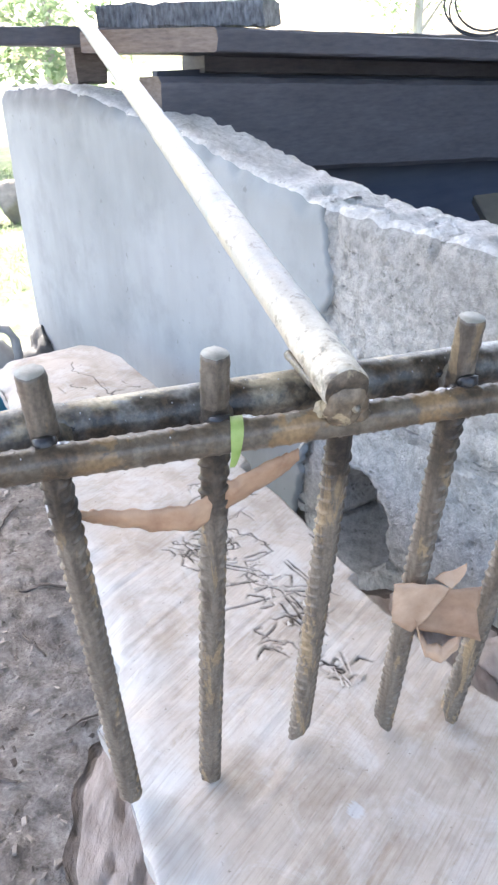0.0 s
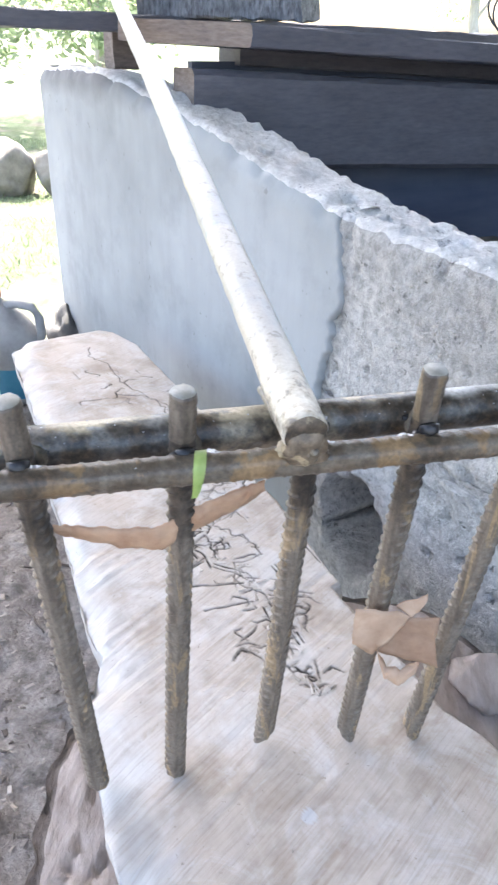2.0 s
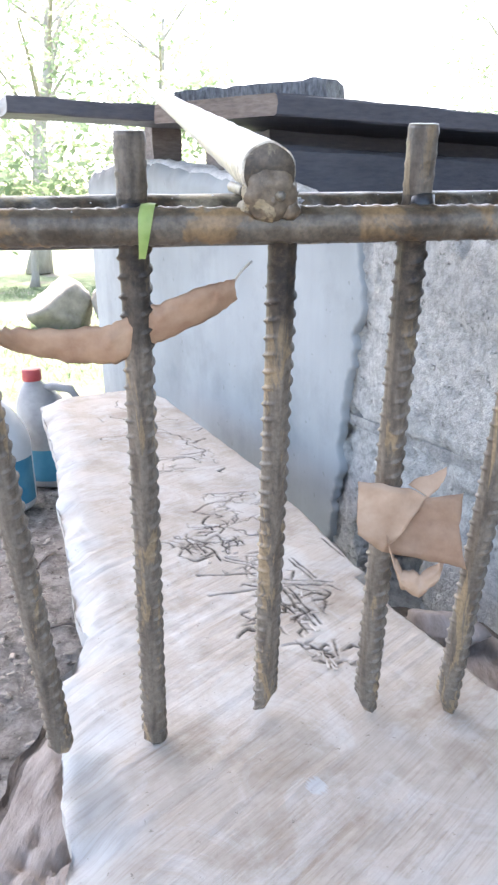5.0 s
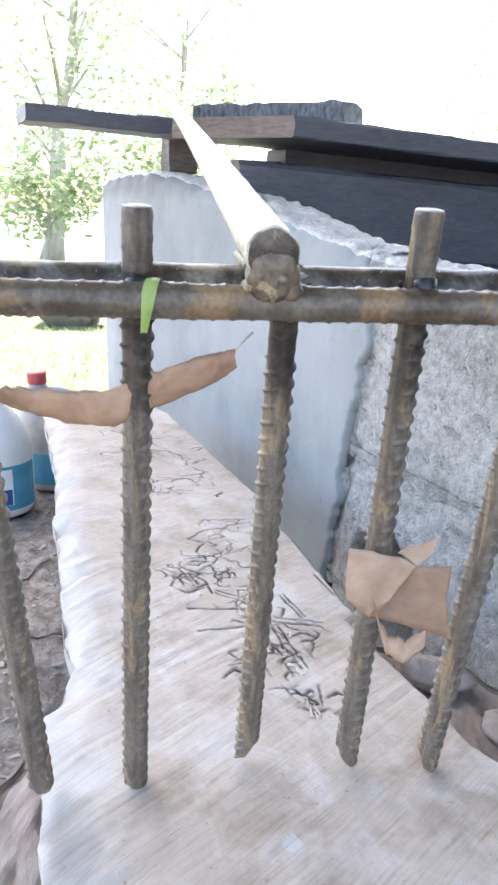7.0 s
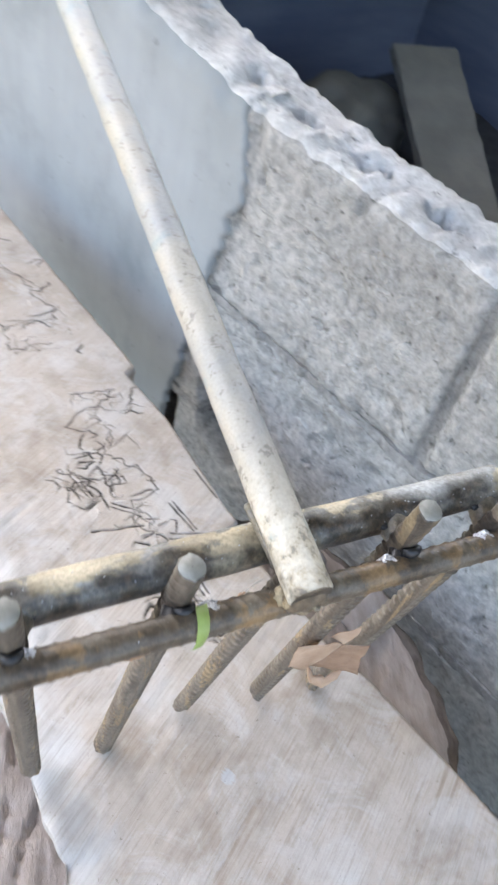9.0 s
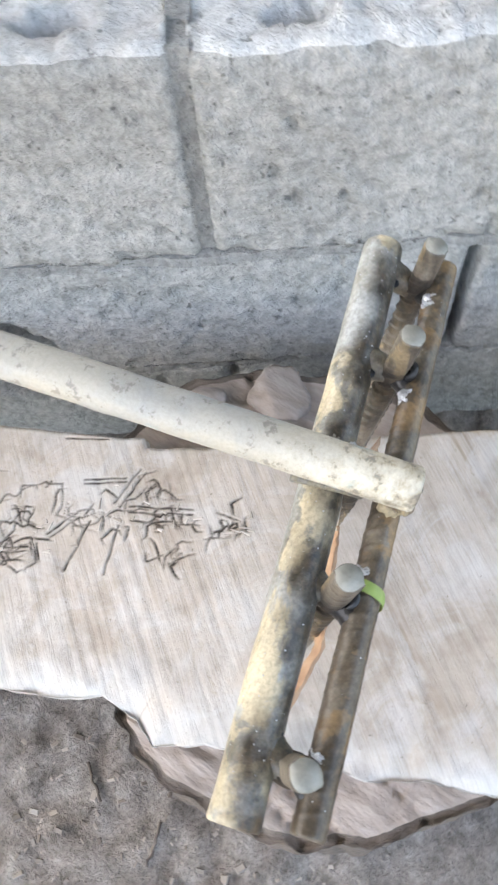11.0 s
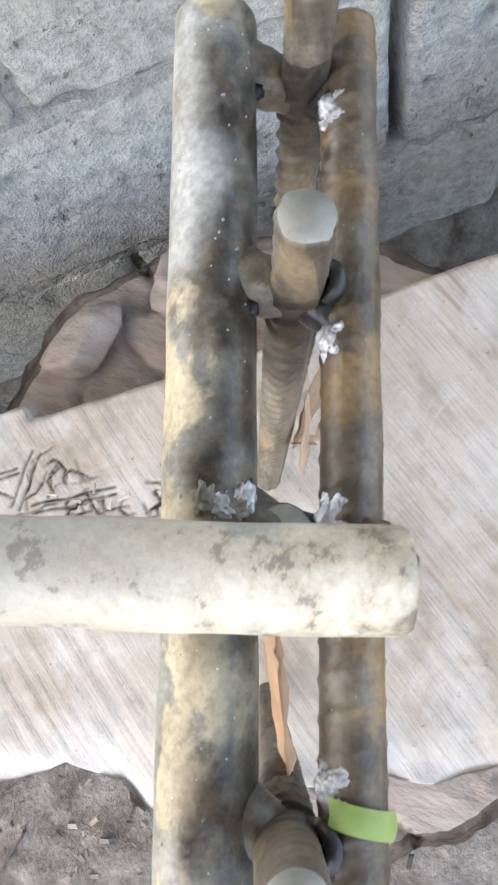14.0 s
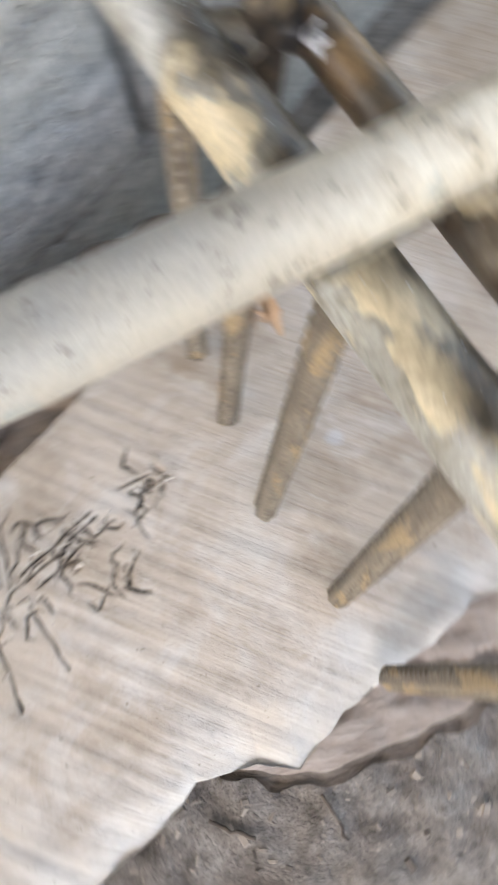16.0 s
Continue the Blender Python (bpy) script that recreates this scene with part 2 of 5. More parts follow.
def soil_material():
    m, n, l, b = material("soil", 0.95, 0.0, 0.2)
    v = coords(n, l)
    broad, mid, fine = noisy(n, l, v, 2.2, 4.0), noisy(n, l, v, 28.0, 6.0, 0.7), noisy(n, l, v, 170.0, 5.0, 0.7)
    near = mix(n, l, ramp(n, l, mid, [(0.34, grey(0)), (0.66, grey(1))]), (0.15, 0.132, 0.118), (0.37, 0.34, 0.31))
    near = mix(n, l, 0.6, near, ramp(n, l, fine, [(0.3, grey(0.55)), (0.6, grey(1.1))]), "MULTIPLY")
    grass = mix(n, l, ramp(n, l, mid, [(0.35, grey(0)), (0.65, grey(1))]), (0.105, 0.135, 0.07), (0.18, 0.215, 0.125))
    sand = mix(n, l, mid, (0.17, 0.145, 0.115), (0.27, 0.24, 0.20))
    yard = mix(n, l, ramp(n, l, broad, [(0.36, grey(0)), (0.5, grey(1))]), sand, grass)
    c = n.new("ShaderNodeTexCoord")
    sep = n.new("ShaderNodeSeparateXYZ")
    l.new(c.outputs["Object"], sep.inputs[0])
    mr = n.new("ShaderNodeMapRange")
    l.new(sep.outputs["Y"], mr.inputs["Value"])
    mr.inputs["From Min"].default_value, mr.inputs["From Max"].default_value = 1.7, 2.3
    l.new(mix(n, l, mr.outputs["Result"], near, yard), b.inputs["Base Color"])
    relief(n, l, b, mix(n, l, 0.5, mid, fine), 1.0, 0.014)
    return m


def leaf_material(name, a, c):
    m, n, l, b = material(name, 0.6)
    oi = n.new("ShaderNodeNewGeometry")
    l.new(mix(n, l, oi.outputs["Random Per Island"], a, c), b.inputs["Base Color"])
    return m


def foliage_material(name, a, c):
    """Thin leaves that let the sun shine through."""
    m, n, l, b = material(name, 0.6)
    oi, tr, ms = n.new("ShaderNodeNewGeometry"), n.new("ShaderNodeBsdfTranslucent"), n.new("ShaderNodeMixShader")
    col = mix(n, l, oi.outputs["Random Per Island"], a, c)
    l.new(col, b.inputs["Base Color"])
    l.new(col, tr.inputs["Color"])
    ms.inputs[0].default_value = 0.55
    l.new(b.outputs[0], ms.inputs[1])
    l.new(tr.outputs[0], ms.inputs[2])
    l.new(ms.outputs[0], n["Material Output"].inputs["Surface"])
    return m


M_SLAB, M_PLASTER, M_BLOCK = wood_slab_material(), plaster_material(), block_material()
M_MORTAR = block_material("old_mortar", (0.46, 0.45, 0.43), (0.27, 0.265, 0.255))
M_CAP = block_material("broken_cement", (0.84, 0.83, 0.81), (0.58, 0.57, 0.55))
M_REBAR = steel_material("rebar_steel", (0.112, 0.088, 0.067), (0.27, 0.195, 0.115), (0.205, 0.17, 0.132), 0.5, 0.58, 0.1, (0.020, 0.016, 0.013), (1.6, 1.6, 0.22), 60.0)
M_FRONT = steel_material("rusty_rebar", (0.105, 0.080, 0.055), (0.26, 0.168, 0.085), (0.22, 0.185, 0.14), 0.42, 0.55, 0.1, (0.032, 0.023, 0.015))
M_PIPE = steel_material("burnt_painted_pipe", (0.20, 0.175, 0.13), (0.62, 0.52, 0.36), (0.47, 0.465, 0.44), 0.40, 0.545, 0.05, (0.030, 0.023, 0.016), (1, 1, 1), 23.0)
M_WEB = steel_material("dull_weld_web", (0.115, 0.097, 0.072), (0.22, 0.185, 0.13), (0.21, 0.19, 0.16), 0.45, 0.55, 0.1, (0.05, 0.042, 0.032), (1, 1, 1), 60.0)
M_TIP = steel_material("scorched_paint", (0.10, 0.072, 0.046), (0.33, 0.26, 0.16), (0.20, 0.15, 0.10), 0.45, 0.55, 0.1, (0.03, 0.024, 0.018), (1, 1, 1), 70.0)
M_HANDLE = handle_material()
M_WELD = simple("weld_metal", (0.30, 0.31, 0.33), (0.74, 0.76, 0.80), 260.0, 0.45, 0.7, 0.6, 0.0012)
M_SCORCH = simple("black_slag", (0.014, 0.014, 0.016), (0.040, 0.038, 0.038), 200.0, 0.3, 0.0, 0.5, 0.001)
M_CUT = simple("cut_steel_end", (0.22, 0.21, 0.18), (0.38, 0.365, 0.32), 140.0, 0.5, 0.2, 0.3, 0.0006)
M_SOIL = soil_material()
M_STUMP = simple("split_stump_wood", (0.27, 0.22, 0.19), (0.45, 0.385, 0.345), 24.0, 0.9, 0.0, 0.8, 0.006, (3, 1, 2))
M_BARK = simple("bark", (0.085, 0.068, 0.056), (0.20, 0.165, 0.14), 40.0, 0.95, 0.0, 0.9, 0.006, (1, 1, 4))
M_OLDWOOD = simple("old_dark_timber", (0.080, 0.083, 0.104), (0.125, 0.122, 0.140), 18.0, 0.5, 0.0, 0.5, 0.003, (2, 2, 9))
# timber ends coloured lighter and browner to carry the light falling on them
M_LIT_END = simple("lit_timber_end", (0.15, 0.118, 0.098), (0.255, 0.21, 0.178), 24.0, 0.8, 0.0, 0.5, 0.003, (2, 2, 9))
M_SPACER = simple("grey_brown_block", (0.12, 0.10, 0.09), (0.22, 0.185, 0.165), 24.0, 0.8, 0.0, 0.5, 0.003, (2, 2, 9))
M_CHAR = simple("charred_wood", (0.045, 0.047, 0.055), (0.21, 0.22, 0.24), 26.0, 0.6, 0.0, 0.8, 0.006, (6, 1, 2))
# bay floor and sheets: the shade and bluish haze are in these colours
M_SHADE_FLOOR = simple("shade_dark_floor", (0.022, 0.023, 0.028), (0.05, 0.05, 0.055), 40.0, 0.9, 0.0, 0.6, 0.005)
M_BAY_SHADE = simple("bay_shade_sheet", (0.066, 0.079, 0.12), (0.105, 0.12, 0.165), 5.0, 0.5, 0.0, 0.4, 0.004, (1, 1, 5))
M_DRYLEAF = simple("dry_brown_leaf", (0.34, 0.19, 0.115), (0.52, 0.34, 0.215), 70.0, 0.6, 0.0, 0.4, 0.001)
M_REDLEAF = simple("red_brown_leaf", (0.24, 0.14, 0.09), (0.38, 0.25, 0.165), 70.0, 0.6, 0.0, 0.4, 0.001)
M_PALELEAF = simple("pale_dry_leaf", (0.40, 0.255, 0.165), (0.57, 0.40, 0.28), 70.0, 0.6, 0.0, 0.4, 0.001)
M_STEM = simple("bleached_leaf_stem", (0.42, 0.38, 0.33), (0.62, 0.58, 0.53), 90.0)
M_TAPE = simple("green_leaf_strip", (0.25, 0.36, 0.085), (0.38, 0.47, 0.16), 120.0, 0.5, 0.0, 0.2, 0.0005)
M_JUG = simple("milky_plastic", (0.56, 0.58, 0.59), (0.68, 0.70, 0.71), 12.0, 0.35, 0.0, 0.05, 0.001)
M_JUG2 = simple("grey_dusty_plastic", (0.25, 0.25, 0.25), (0.42, 0.42, 0.41), 18.0, 0.5, 0.0, 0.1, 0.001)
M_BLUE = simple("blue_label", (0.04, 0.22, 0.36), (0.08, 0.32, 0.46), 20.0, 0.45, 0.0, 0.05, 0.0005)
M_NAVY = simple("navy_print", (0.02, 0.06, 0.22), (0.03, 0.09, 0.28), 20.0, 0.45, 0.0, 0.05, 0.0005)
M_PAPER = simple("white_label", (0.62, 0.66, 0.68), (0.72, 0.75, 0.76), 20.0, 0.5, 0.0, 0.05, 0.0005)
M_RED = simple("red_cap", (0.34, 0.04, 0.045), (0.46, 0.08, 0.08), 30.0, 0.4, 0.0, 0.05, 0.0005)
M_ROCK = simple("field_stone", (0.19, 0.17, 0.15), (0.36, 0.33, 0.29), 14.0, 0.9, 0.0, 0.7, 0.01)
M_DARKROCK = simple("dark_stone", (0.05, 0.05, 0.05), (0.14, 0.135, 0.13), 30.0, 0.85, 0.0, 0.7, 0.006)
M_RUBBER = simple("black_cable", (0.05, 0.052, 0.058), (0.09, 0.092, 0.10), 60.0, 0.5, 0.0, 0.1, 0.0005)
M_BOTTLE = simple("pale_blue_plastic", (0.085, 0.15, 0.17), (0.14, 0.225, 0.25), 20.0, 0.3, 0.0, 0.05, 0.0005)
M_GREYB = simple("grey_board", (0.10, 0.10, 0.092), (0.165, 0.16, 0.142), 12.0, 0.8, 0.0, 0.3, 0.002)
M_LEAVES = foliage_material("tree_leaves", (0.20, 0.28, 0.14), (0.40, 0.46, 0.31))
M_TRUNK = simple("tree_bark", (0.34, 0.31, 0.27), (0.50, 0.46, 0.41), 18.0, 0.9, 0.0, 0.8, 0.01, (1, 1, 0.3))
M_CHIP = leaf_material("litter", (0.07, 0.055, 0.045), (0.37, 0.325, 0.28))
M_SLIVER = leaf_material("wood_slivers", (0.34, 0.29, 0.24), (0.60, 0.55, 0.49))
M_SHED = simple("shed_boards", (0.16, 0.14, 0.125), (0.27, 0.245, 0.22), 8.0, 0.85, 0.0, 0.3, 0.003, (1, 1, 4))
M_TIN = simple("roof_tin", (0.24, 0.24, 0.24), (0.36, 0.355, 0.35), 6.0, 0.55, 0.3, 0.2, 0.002)


# ---- mesh helpers ----
def nz(x, y, z=0.0, k=1.0):
    return noise.noise(Vector((x * k, y * k, z * k)))


def mesh_of(name, verts, faces, mats, smooth=True, face_mat=None):
    me = bpy.data.meshes.new(name)
    me.from_pydata([tuple(v) for v in verts], [], faces)
    for mt in (mats if isinstance(mats, (list, tuple)) else [mats]):
        me.materials.append(mt)
    if smooth:
        me.polygons.foreach_set("use_smooth", [True] * len(me.polygons))
    if face_mat is not None:
        me.polygons.foreach_set("material_index", face_mat)
    me.update()
    return me


def fixed(me):
    bm = bmesh.new()
    bm.from_mesh(me)
    bmesh.ops.recalc_face_normals(bm, faces=bm.faces)
    bm.to_mesh(me)
    bm.free()
    return me


def thing(name, label, category, group="", kind=""):
    return tagged(new(name), label, category, group, kind)


def part(name, me, parent, label=""):
    ob = new(name, me)
    ob.parent = parent
    return tagged(ob, label)


def solo(name, me, label, category, group="", kind=""):
    return tagged(new(name, me), label, category, group, kind)


def loft(rings, closed=True, caps=True):
    """Vertices and faces of a skin over rings of equal count."""
    n = len(rings[0])
    verts = [p for r in rings for p in r]
    faces = []
    for i in range(len(rings) - 1):
        for j in range(n if closed else n - 1):
            a, b = i * n + j, i * n + (j + 1) % n
            faces.append((a, b, b + n, a + n))
    if caps and closed:
        faces.append(tuple(range(n - 1, -1, -1)))
        faces.append(tuple(range(len(verts) - n, len(verts))))
    return verts, faces


def axes(a, b):
    w = (Vector(b) - Vector(a)).normalized()
    u = w.cross(Vector((0, 0, 1)) if abs(w.z) < 0.9 else Vector((0, 1, 0))).normalized()
    return u, w.cross(u), w


def rod(name, a, b, radius, mats, rib=0.0, rings=60, sides=24, wobble=0.0, bow=(0, 0, 0), seed=0.0, slant=0.0, pitch=0.0085, face=0.0, burn=None, ribless=0.0):
    """A round bar; rib gives rolled rebar ribs of that height, slant cuts the far end askew."""
    a, b = Vector(a), Vector(b)
    u, v, w = axes(a, b)
    length = (b - a).length
    out = []
    stations = [0.0, 0.0] + [i / rings for i in range(rings + 1)] + [1.0, 1.0]
    for k, f in enumerate(stations):
        shrink = 0.0 if k in (0, len(stations) - 1) else 0.93 if k in (1, len(stations) - 2) else 1.0
        if 2 <= k <= len(stations) - 3:
            f = 0.0015 / length + f * (1 - 0.003 / length)
        c = a.lerp(b, f) + Vector(bow) * math.sin(math.pi * f)
        ring = []
        for j in range(sides):
            g = 2 * math.pi * j / sides
            r = radius + wobble * nz(math.cos(g) * 1.5 + seed, math.sin(g) * 1.5, f * length * 45)
            if rib:
                half = math.sin(g + face)
                ph = (f * length / pitch + 0.30 * math.cos(g + face) * (1 if half > 0 else -1) + (0.5 if half < 0 else 0)) % 1.0
                r += rib * max(0.0, 1 - abs(ph - 0.5) / 0.17) * max(0.0, min(1.0, (abs(half) - 0.42) / 0.3)) * (0.25 if f * length < ribless else 1.0)
                r += rib * 0.8 * max(0.0, 1 - abs(half) / 0.22)
            cut = (slant * math.cos(g) - abs(slant)) * radius * f ** 16
            ring.append(c + (u * math.cos(g) + v * math.sin(g)) * r * max(shrink, 0.02) + w * cut * max(shrink, 0.02))
        out.append(ring)
    verts, faces = loft(out)
    fm = None
    if isinstance(mats, (list, tuple)) and len(mats) > 1:
        fm = [1 if (i < sides * 1) else 0 for i in range(len(faces))]
    me = fixed(mesh_of(name, verts, faces, mats, True, fm))
    if burn:
        at = me.attributes.new("burn", "FLOAT", "POINT")
        at.data.foreach_set("value", [max(0.0, min(1.0, burn(Vector(p)))) for p in verts])
    return me


def blob(name, centre, size, mat, seed=0.0, rough=0.3, freq=2.0, turn=0.0, sub=3, flat=None):
    """A lumpy closed body."""
    bm = bmesh.new()
    bmesh.ops.create_icosphere(bm, subdivisions=sub, radius=1.0)
    rot = Matrix.Rotation(turn, 3, "Z")
    for vt in bm.verts:
        p = vt.co.normalized()
        k = 1 + rough * nz(p.x + seed, p.y, p.z, freq) + rough * 0.4 * nz(p.x, p.y + seed, p.z, freq * 3.1)
        q = Vector((p.x * size[0], p.y * size[1], p.z * size[2])) * k
        if flat is not None:
            q.z = max(q.z, -flat)
        vt.co = rot @ q + Vector(centre)
    me = bpy.data.meshes.new(name)
    bm.to_mesh(me)
    bm.free()
    me.materials.append(mat)
    me.polygons.foreach_set("use_smooth", [True] * len(me.polygons))
    return me


def chunk(name, centre, size, mat, seed, turn=0.0, tilt=0.0):
    """A split, angular lump: a ball cut by flat planes, with torn fine relief."""
    r = random.Random(seed)
    planes = [(Vector((r.gauss(0, 1), r.gauss(0, 1), r.gauss(0, 0.7))).normalized(), r.uniform(0.45, 0.8)) for _ in range(12)]
    bm = bmesh.new()
    bmesh.ops.create_icosphere(bm, subdivisions=4, radius=1.0)
    rot = Matrix.Rotation(turn, 3, "Z") @ Matrix.Rotation(tilt, 3, "X")
    for vt in bm.verts:
        p = vt.co.normalized()
        k = min([1.0] + [d / p.dot(n) for n, d in planes if p.dot(n) > 0.2])
        k *= 1 + 0.05 * nz(p.x * 2.0 + seed, p.y * 7, p.z * 7) + 0.035 * nz(p.x * 4, p.y * 16 + seed, p.z * 16)
        vt.co = rot @ Vector((p.x * size[0] * k, p.y * size[1] * k, p.z * size[2] * k)) + Vector(centre)
    me = bpy.data.meshes.new(name)
    bm.to_mesh(me)
    bm.free()
    me.materials.append(mat)
    me.polygons.foreach_set("use_smooth", [True] * len(me.polygons))
    return me


def board(name, origin, along, length, across, width, thick, mat, seed=0.0, rough=0.0015, steps=36, skew=0.0):
    """A sawn timber: origin is a top corner, worn edges, slightly uneven faces."""
    o, d, e = Vector(origin), Vector(along).normalized(), Vector(across)
    e = (e - d * e.dot(d)).normalized()
    up = d.cross(e)
    if up.z < 0:
        up = -up
    ch = min(width, thick) * 0.09
    prof = [(ch, 0), (width * 0.33, 0), (width * 0.66, 0), (width - ch, 0), (width, -ch), (width, -thick * 0.5), (width, -thick + ch), (width - ch, -thick),
            (width * 0.66, -thick), (width * 0.33, -thick), (ch, -thick), (0, -thick + ch), (0, -thick * 0.5), (0, -ch)]
    rings = []
    for i in range(steps + 1):
        f = i / steps
        ring = []
        for j, (x, z) in enumerate(prof):
            w1, w2 = nz(f * length * 9, j * 0.9, seed), nz(f * length * 30 + 7, j * 0.9, seed)
            end = 0.004 * nz(x * 40, z * 40, seed + (3 if i else 0)) if i in (0, steps) else 0
            ring.append(o + d * (f * length + end + skew * x) + e * (x + rough * (w1 * 2 + w2)) + up * (z + rough * (w2 * 2 - w1)))
        rings.append(ring)
    verts, faces = loft(rings)
    return fixed(mesh_of(name, verts, faces, mat, False, [len(mat) - 1 if f >= len(faces) - 2 else 0 for f in range(len(faces))]))


def tube(name, pts, radius, mat, sides=10):
    rings = []
    for i, p in enumerate(pts):
        q = pts[min(i + 1, len(pts) - 1)]
        o = pts[max(i - 1, 0)]
        u, v, w = axes(o, q)
        rings.append([Vector(p) + (u * math.cos(2 * math.pi * j / sides) + v * math.sin(2 * math.pi * j / sides)) * radius for j in range(sides)])
    verts, faces = loft(rings)
    return fixed(mesh_of(name, verts, faces, mat))


# ---- ground ----
def spaced(lo, hi, fine_lo, fine_hi, step):
    """Grid lines: close together between fine_lo and fine_hi, wider and wider beyond."""
    mid = list(np.arange(fine_lo, fine_hi + step / 2, step))
    left, right, g, p, q = [], [], step, fine_lo, fine_hi
    while p > lo:
        g *= 1.28
        p -= g
        left.append(max(p, lo))
    g = step
    while q < hi:
        g *= 1.28
        q += g
        right.append(min(q, hi))
    return left[::-1] + mid + right


def ground_height(x, y):
    near = max(0.0, min(1.0, (2.6 - abs(y - 0.9)) / 1.0))
    h = 0.012 * nz(x, y, 0.3, 5.0) + 0.007 * nz(x, y, 2.3, 17.0) + 0.011 * near * nz(x, y, 4.3, 34.0) + 0.004 * near * nz(x, y, 6.3, 60.0)
    return h + 0.05 * nz(x, y, 7.0, 0.35) * max(0.0, min(1.0, (math.hypot(x, y) - 2.0) / 3.0))


gx, gy = spaced(-600, 600, -1.1, 0.1, 0.011), spaced(-600, 900, 0.2, 1.75, 0.012)
g_verts = [(x, y, ground_height(x, y)) for y in gy for x in gx]
g_faces = [(j * len(gx) + i, j * len(gx) + i + 1, (j + 1) * len(gx) + i + 1, (j + 1) * len(gx) + i) for j in range(len(gy) - 1) for i in range(len(gx) - 1)]
solo("ground", mesh_of("ground", g_verts, g_faces, M_SOIL), "dark trodden soil running out to a sunlit grassy yard", "ground", "", "structure")

# ---- block wall ----
WALL_AT, WALL_ALONG, WALL_OUT, THICK = Vector((0.176, 0.796, 0)), Vector((-0.606, 0.795, 0)), Vector((-0.795, -0.606, 0)), 0.118


def on_wall(s, off, z):
    return WALL_AT + WALL_ALONG * s + WALL_OUT * off + Vector((0, 0, z))


def lerp_table(table, x):
    for (x0, y0), (x1, y1) in zip(table, table[1:]):
        if x <= x1:
            return y0 + (y1 - y0) * max(0.0, (x - x0)) / (x1 - x0)
    return table[-1][1]


WALL_TOP = [(-3.0, 0.614), (-0.3, 0.612), (-0.1, 0.62), (0.05, 0.626), (0.16, 0.630), (0.32, 0.652), (0.5, 0.692), (0.9, 0.744), (1.1, 0.748), (1.35, 0.735)]
HOLLOWS = [(0.40, 0.018, 0.010), (0.205, 0.014, 0.010), (0.12, 0.018, 0.010), (0.015, 0.030, 0.013), (-0.10, 0.032, 0.013), (-0.30, 0.028, 0.013), (-0.5, 0.03, 0.013)]


def wall_top(s):
    return lerp_table(WALL_TOP, s) + 0.007 * nz(s, 0, 1.0, 14.0) + 0.005 * nz(s, 3, 1.0, 45.0)


def hollow(s, across):
    d = 0.0
    for c, a, b in HOLLOWS:
        q = ((s - c) / a) ** 2 + ((across + 0.052) / b) ** 2 + 0.35 * nz(s, across, c, 90.0)
        d = max(d, min(1.0, (1.25 - q) * 1.6))
    return 0.05 * max(0.0, d)


PLASTER_EDGE = [(-0.05, 0.235), (0.1, 0.212), (0.17, 0.203), (0.26, 0.19), (0.30, 0.178), (0.376, 0.174), (0.42, 0.166), (0.50, 0.147), (0.58, 0.131), (0.637, 0.152), (0.8, 0.16)]


def plaster_edge(z):
    return lerp_table(PLASTER_EDGE, z) + 0.012 * nz(z, 0, 2.0, 30.0) + 0.010 * nz(z, 4, 2.0, 75.0)


def face_offset(s, z):
    o = 0.004 * nz(s, z, 0.5, 9.0) + 0.0035 * nz(s, z, 1.5, 34.0) + 0.003 * nz(s, z, 9.5, 85.0)
    o += 0.012 * max(0.0, 1 - abs(z - 0.372) / 0.03) * min(0.25, nz(s, z, 6.1, 26.0))
    gap = max(0.0, 1 - abs(s - plaster_edge(z) + 0.005) / 0.008)
    o -= 0.016 * gap * max(0.0, min(1.0, 0.45 + 1.8 * nz(s, z, 4.4, 22.0)))
    o -= 0.015 * max(0.0, 1 - abs(z - 0.372) / 0.024) * max(0.0, min(1.0, (-0.22 - nz(s, z, 3.7, 36.0)) * 5))
    p = nz(s, z, 5.5, 60.0)
    if p < -0.45:
        o -= 0.010 * min(1.0, (-0.45 - p) * 5)
    q = ((s - 0.072) / 0.062) ** 2 + ((z - 0.205) / 0.085) ** 2 + 0.55 * nz(s, z, 3.3, 26.0)
    if q < 1.1:
        o -= 0.104 * min(1.0, (1.1 - q) * 5)
    return o


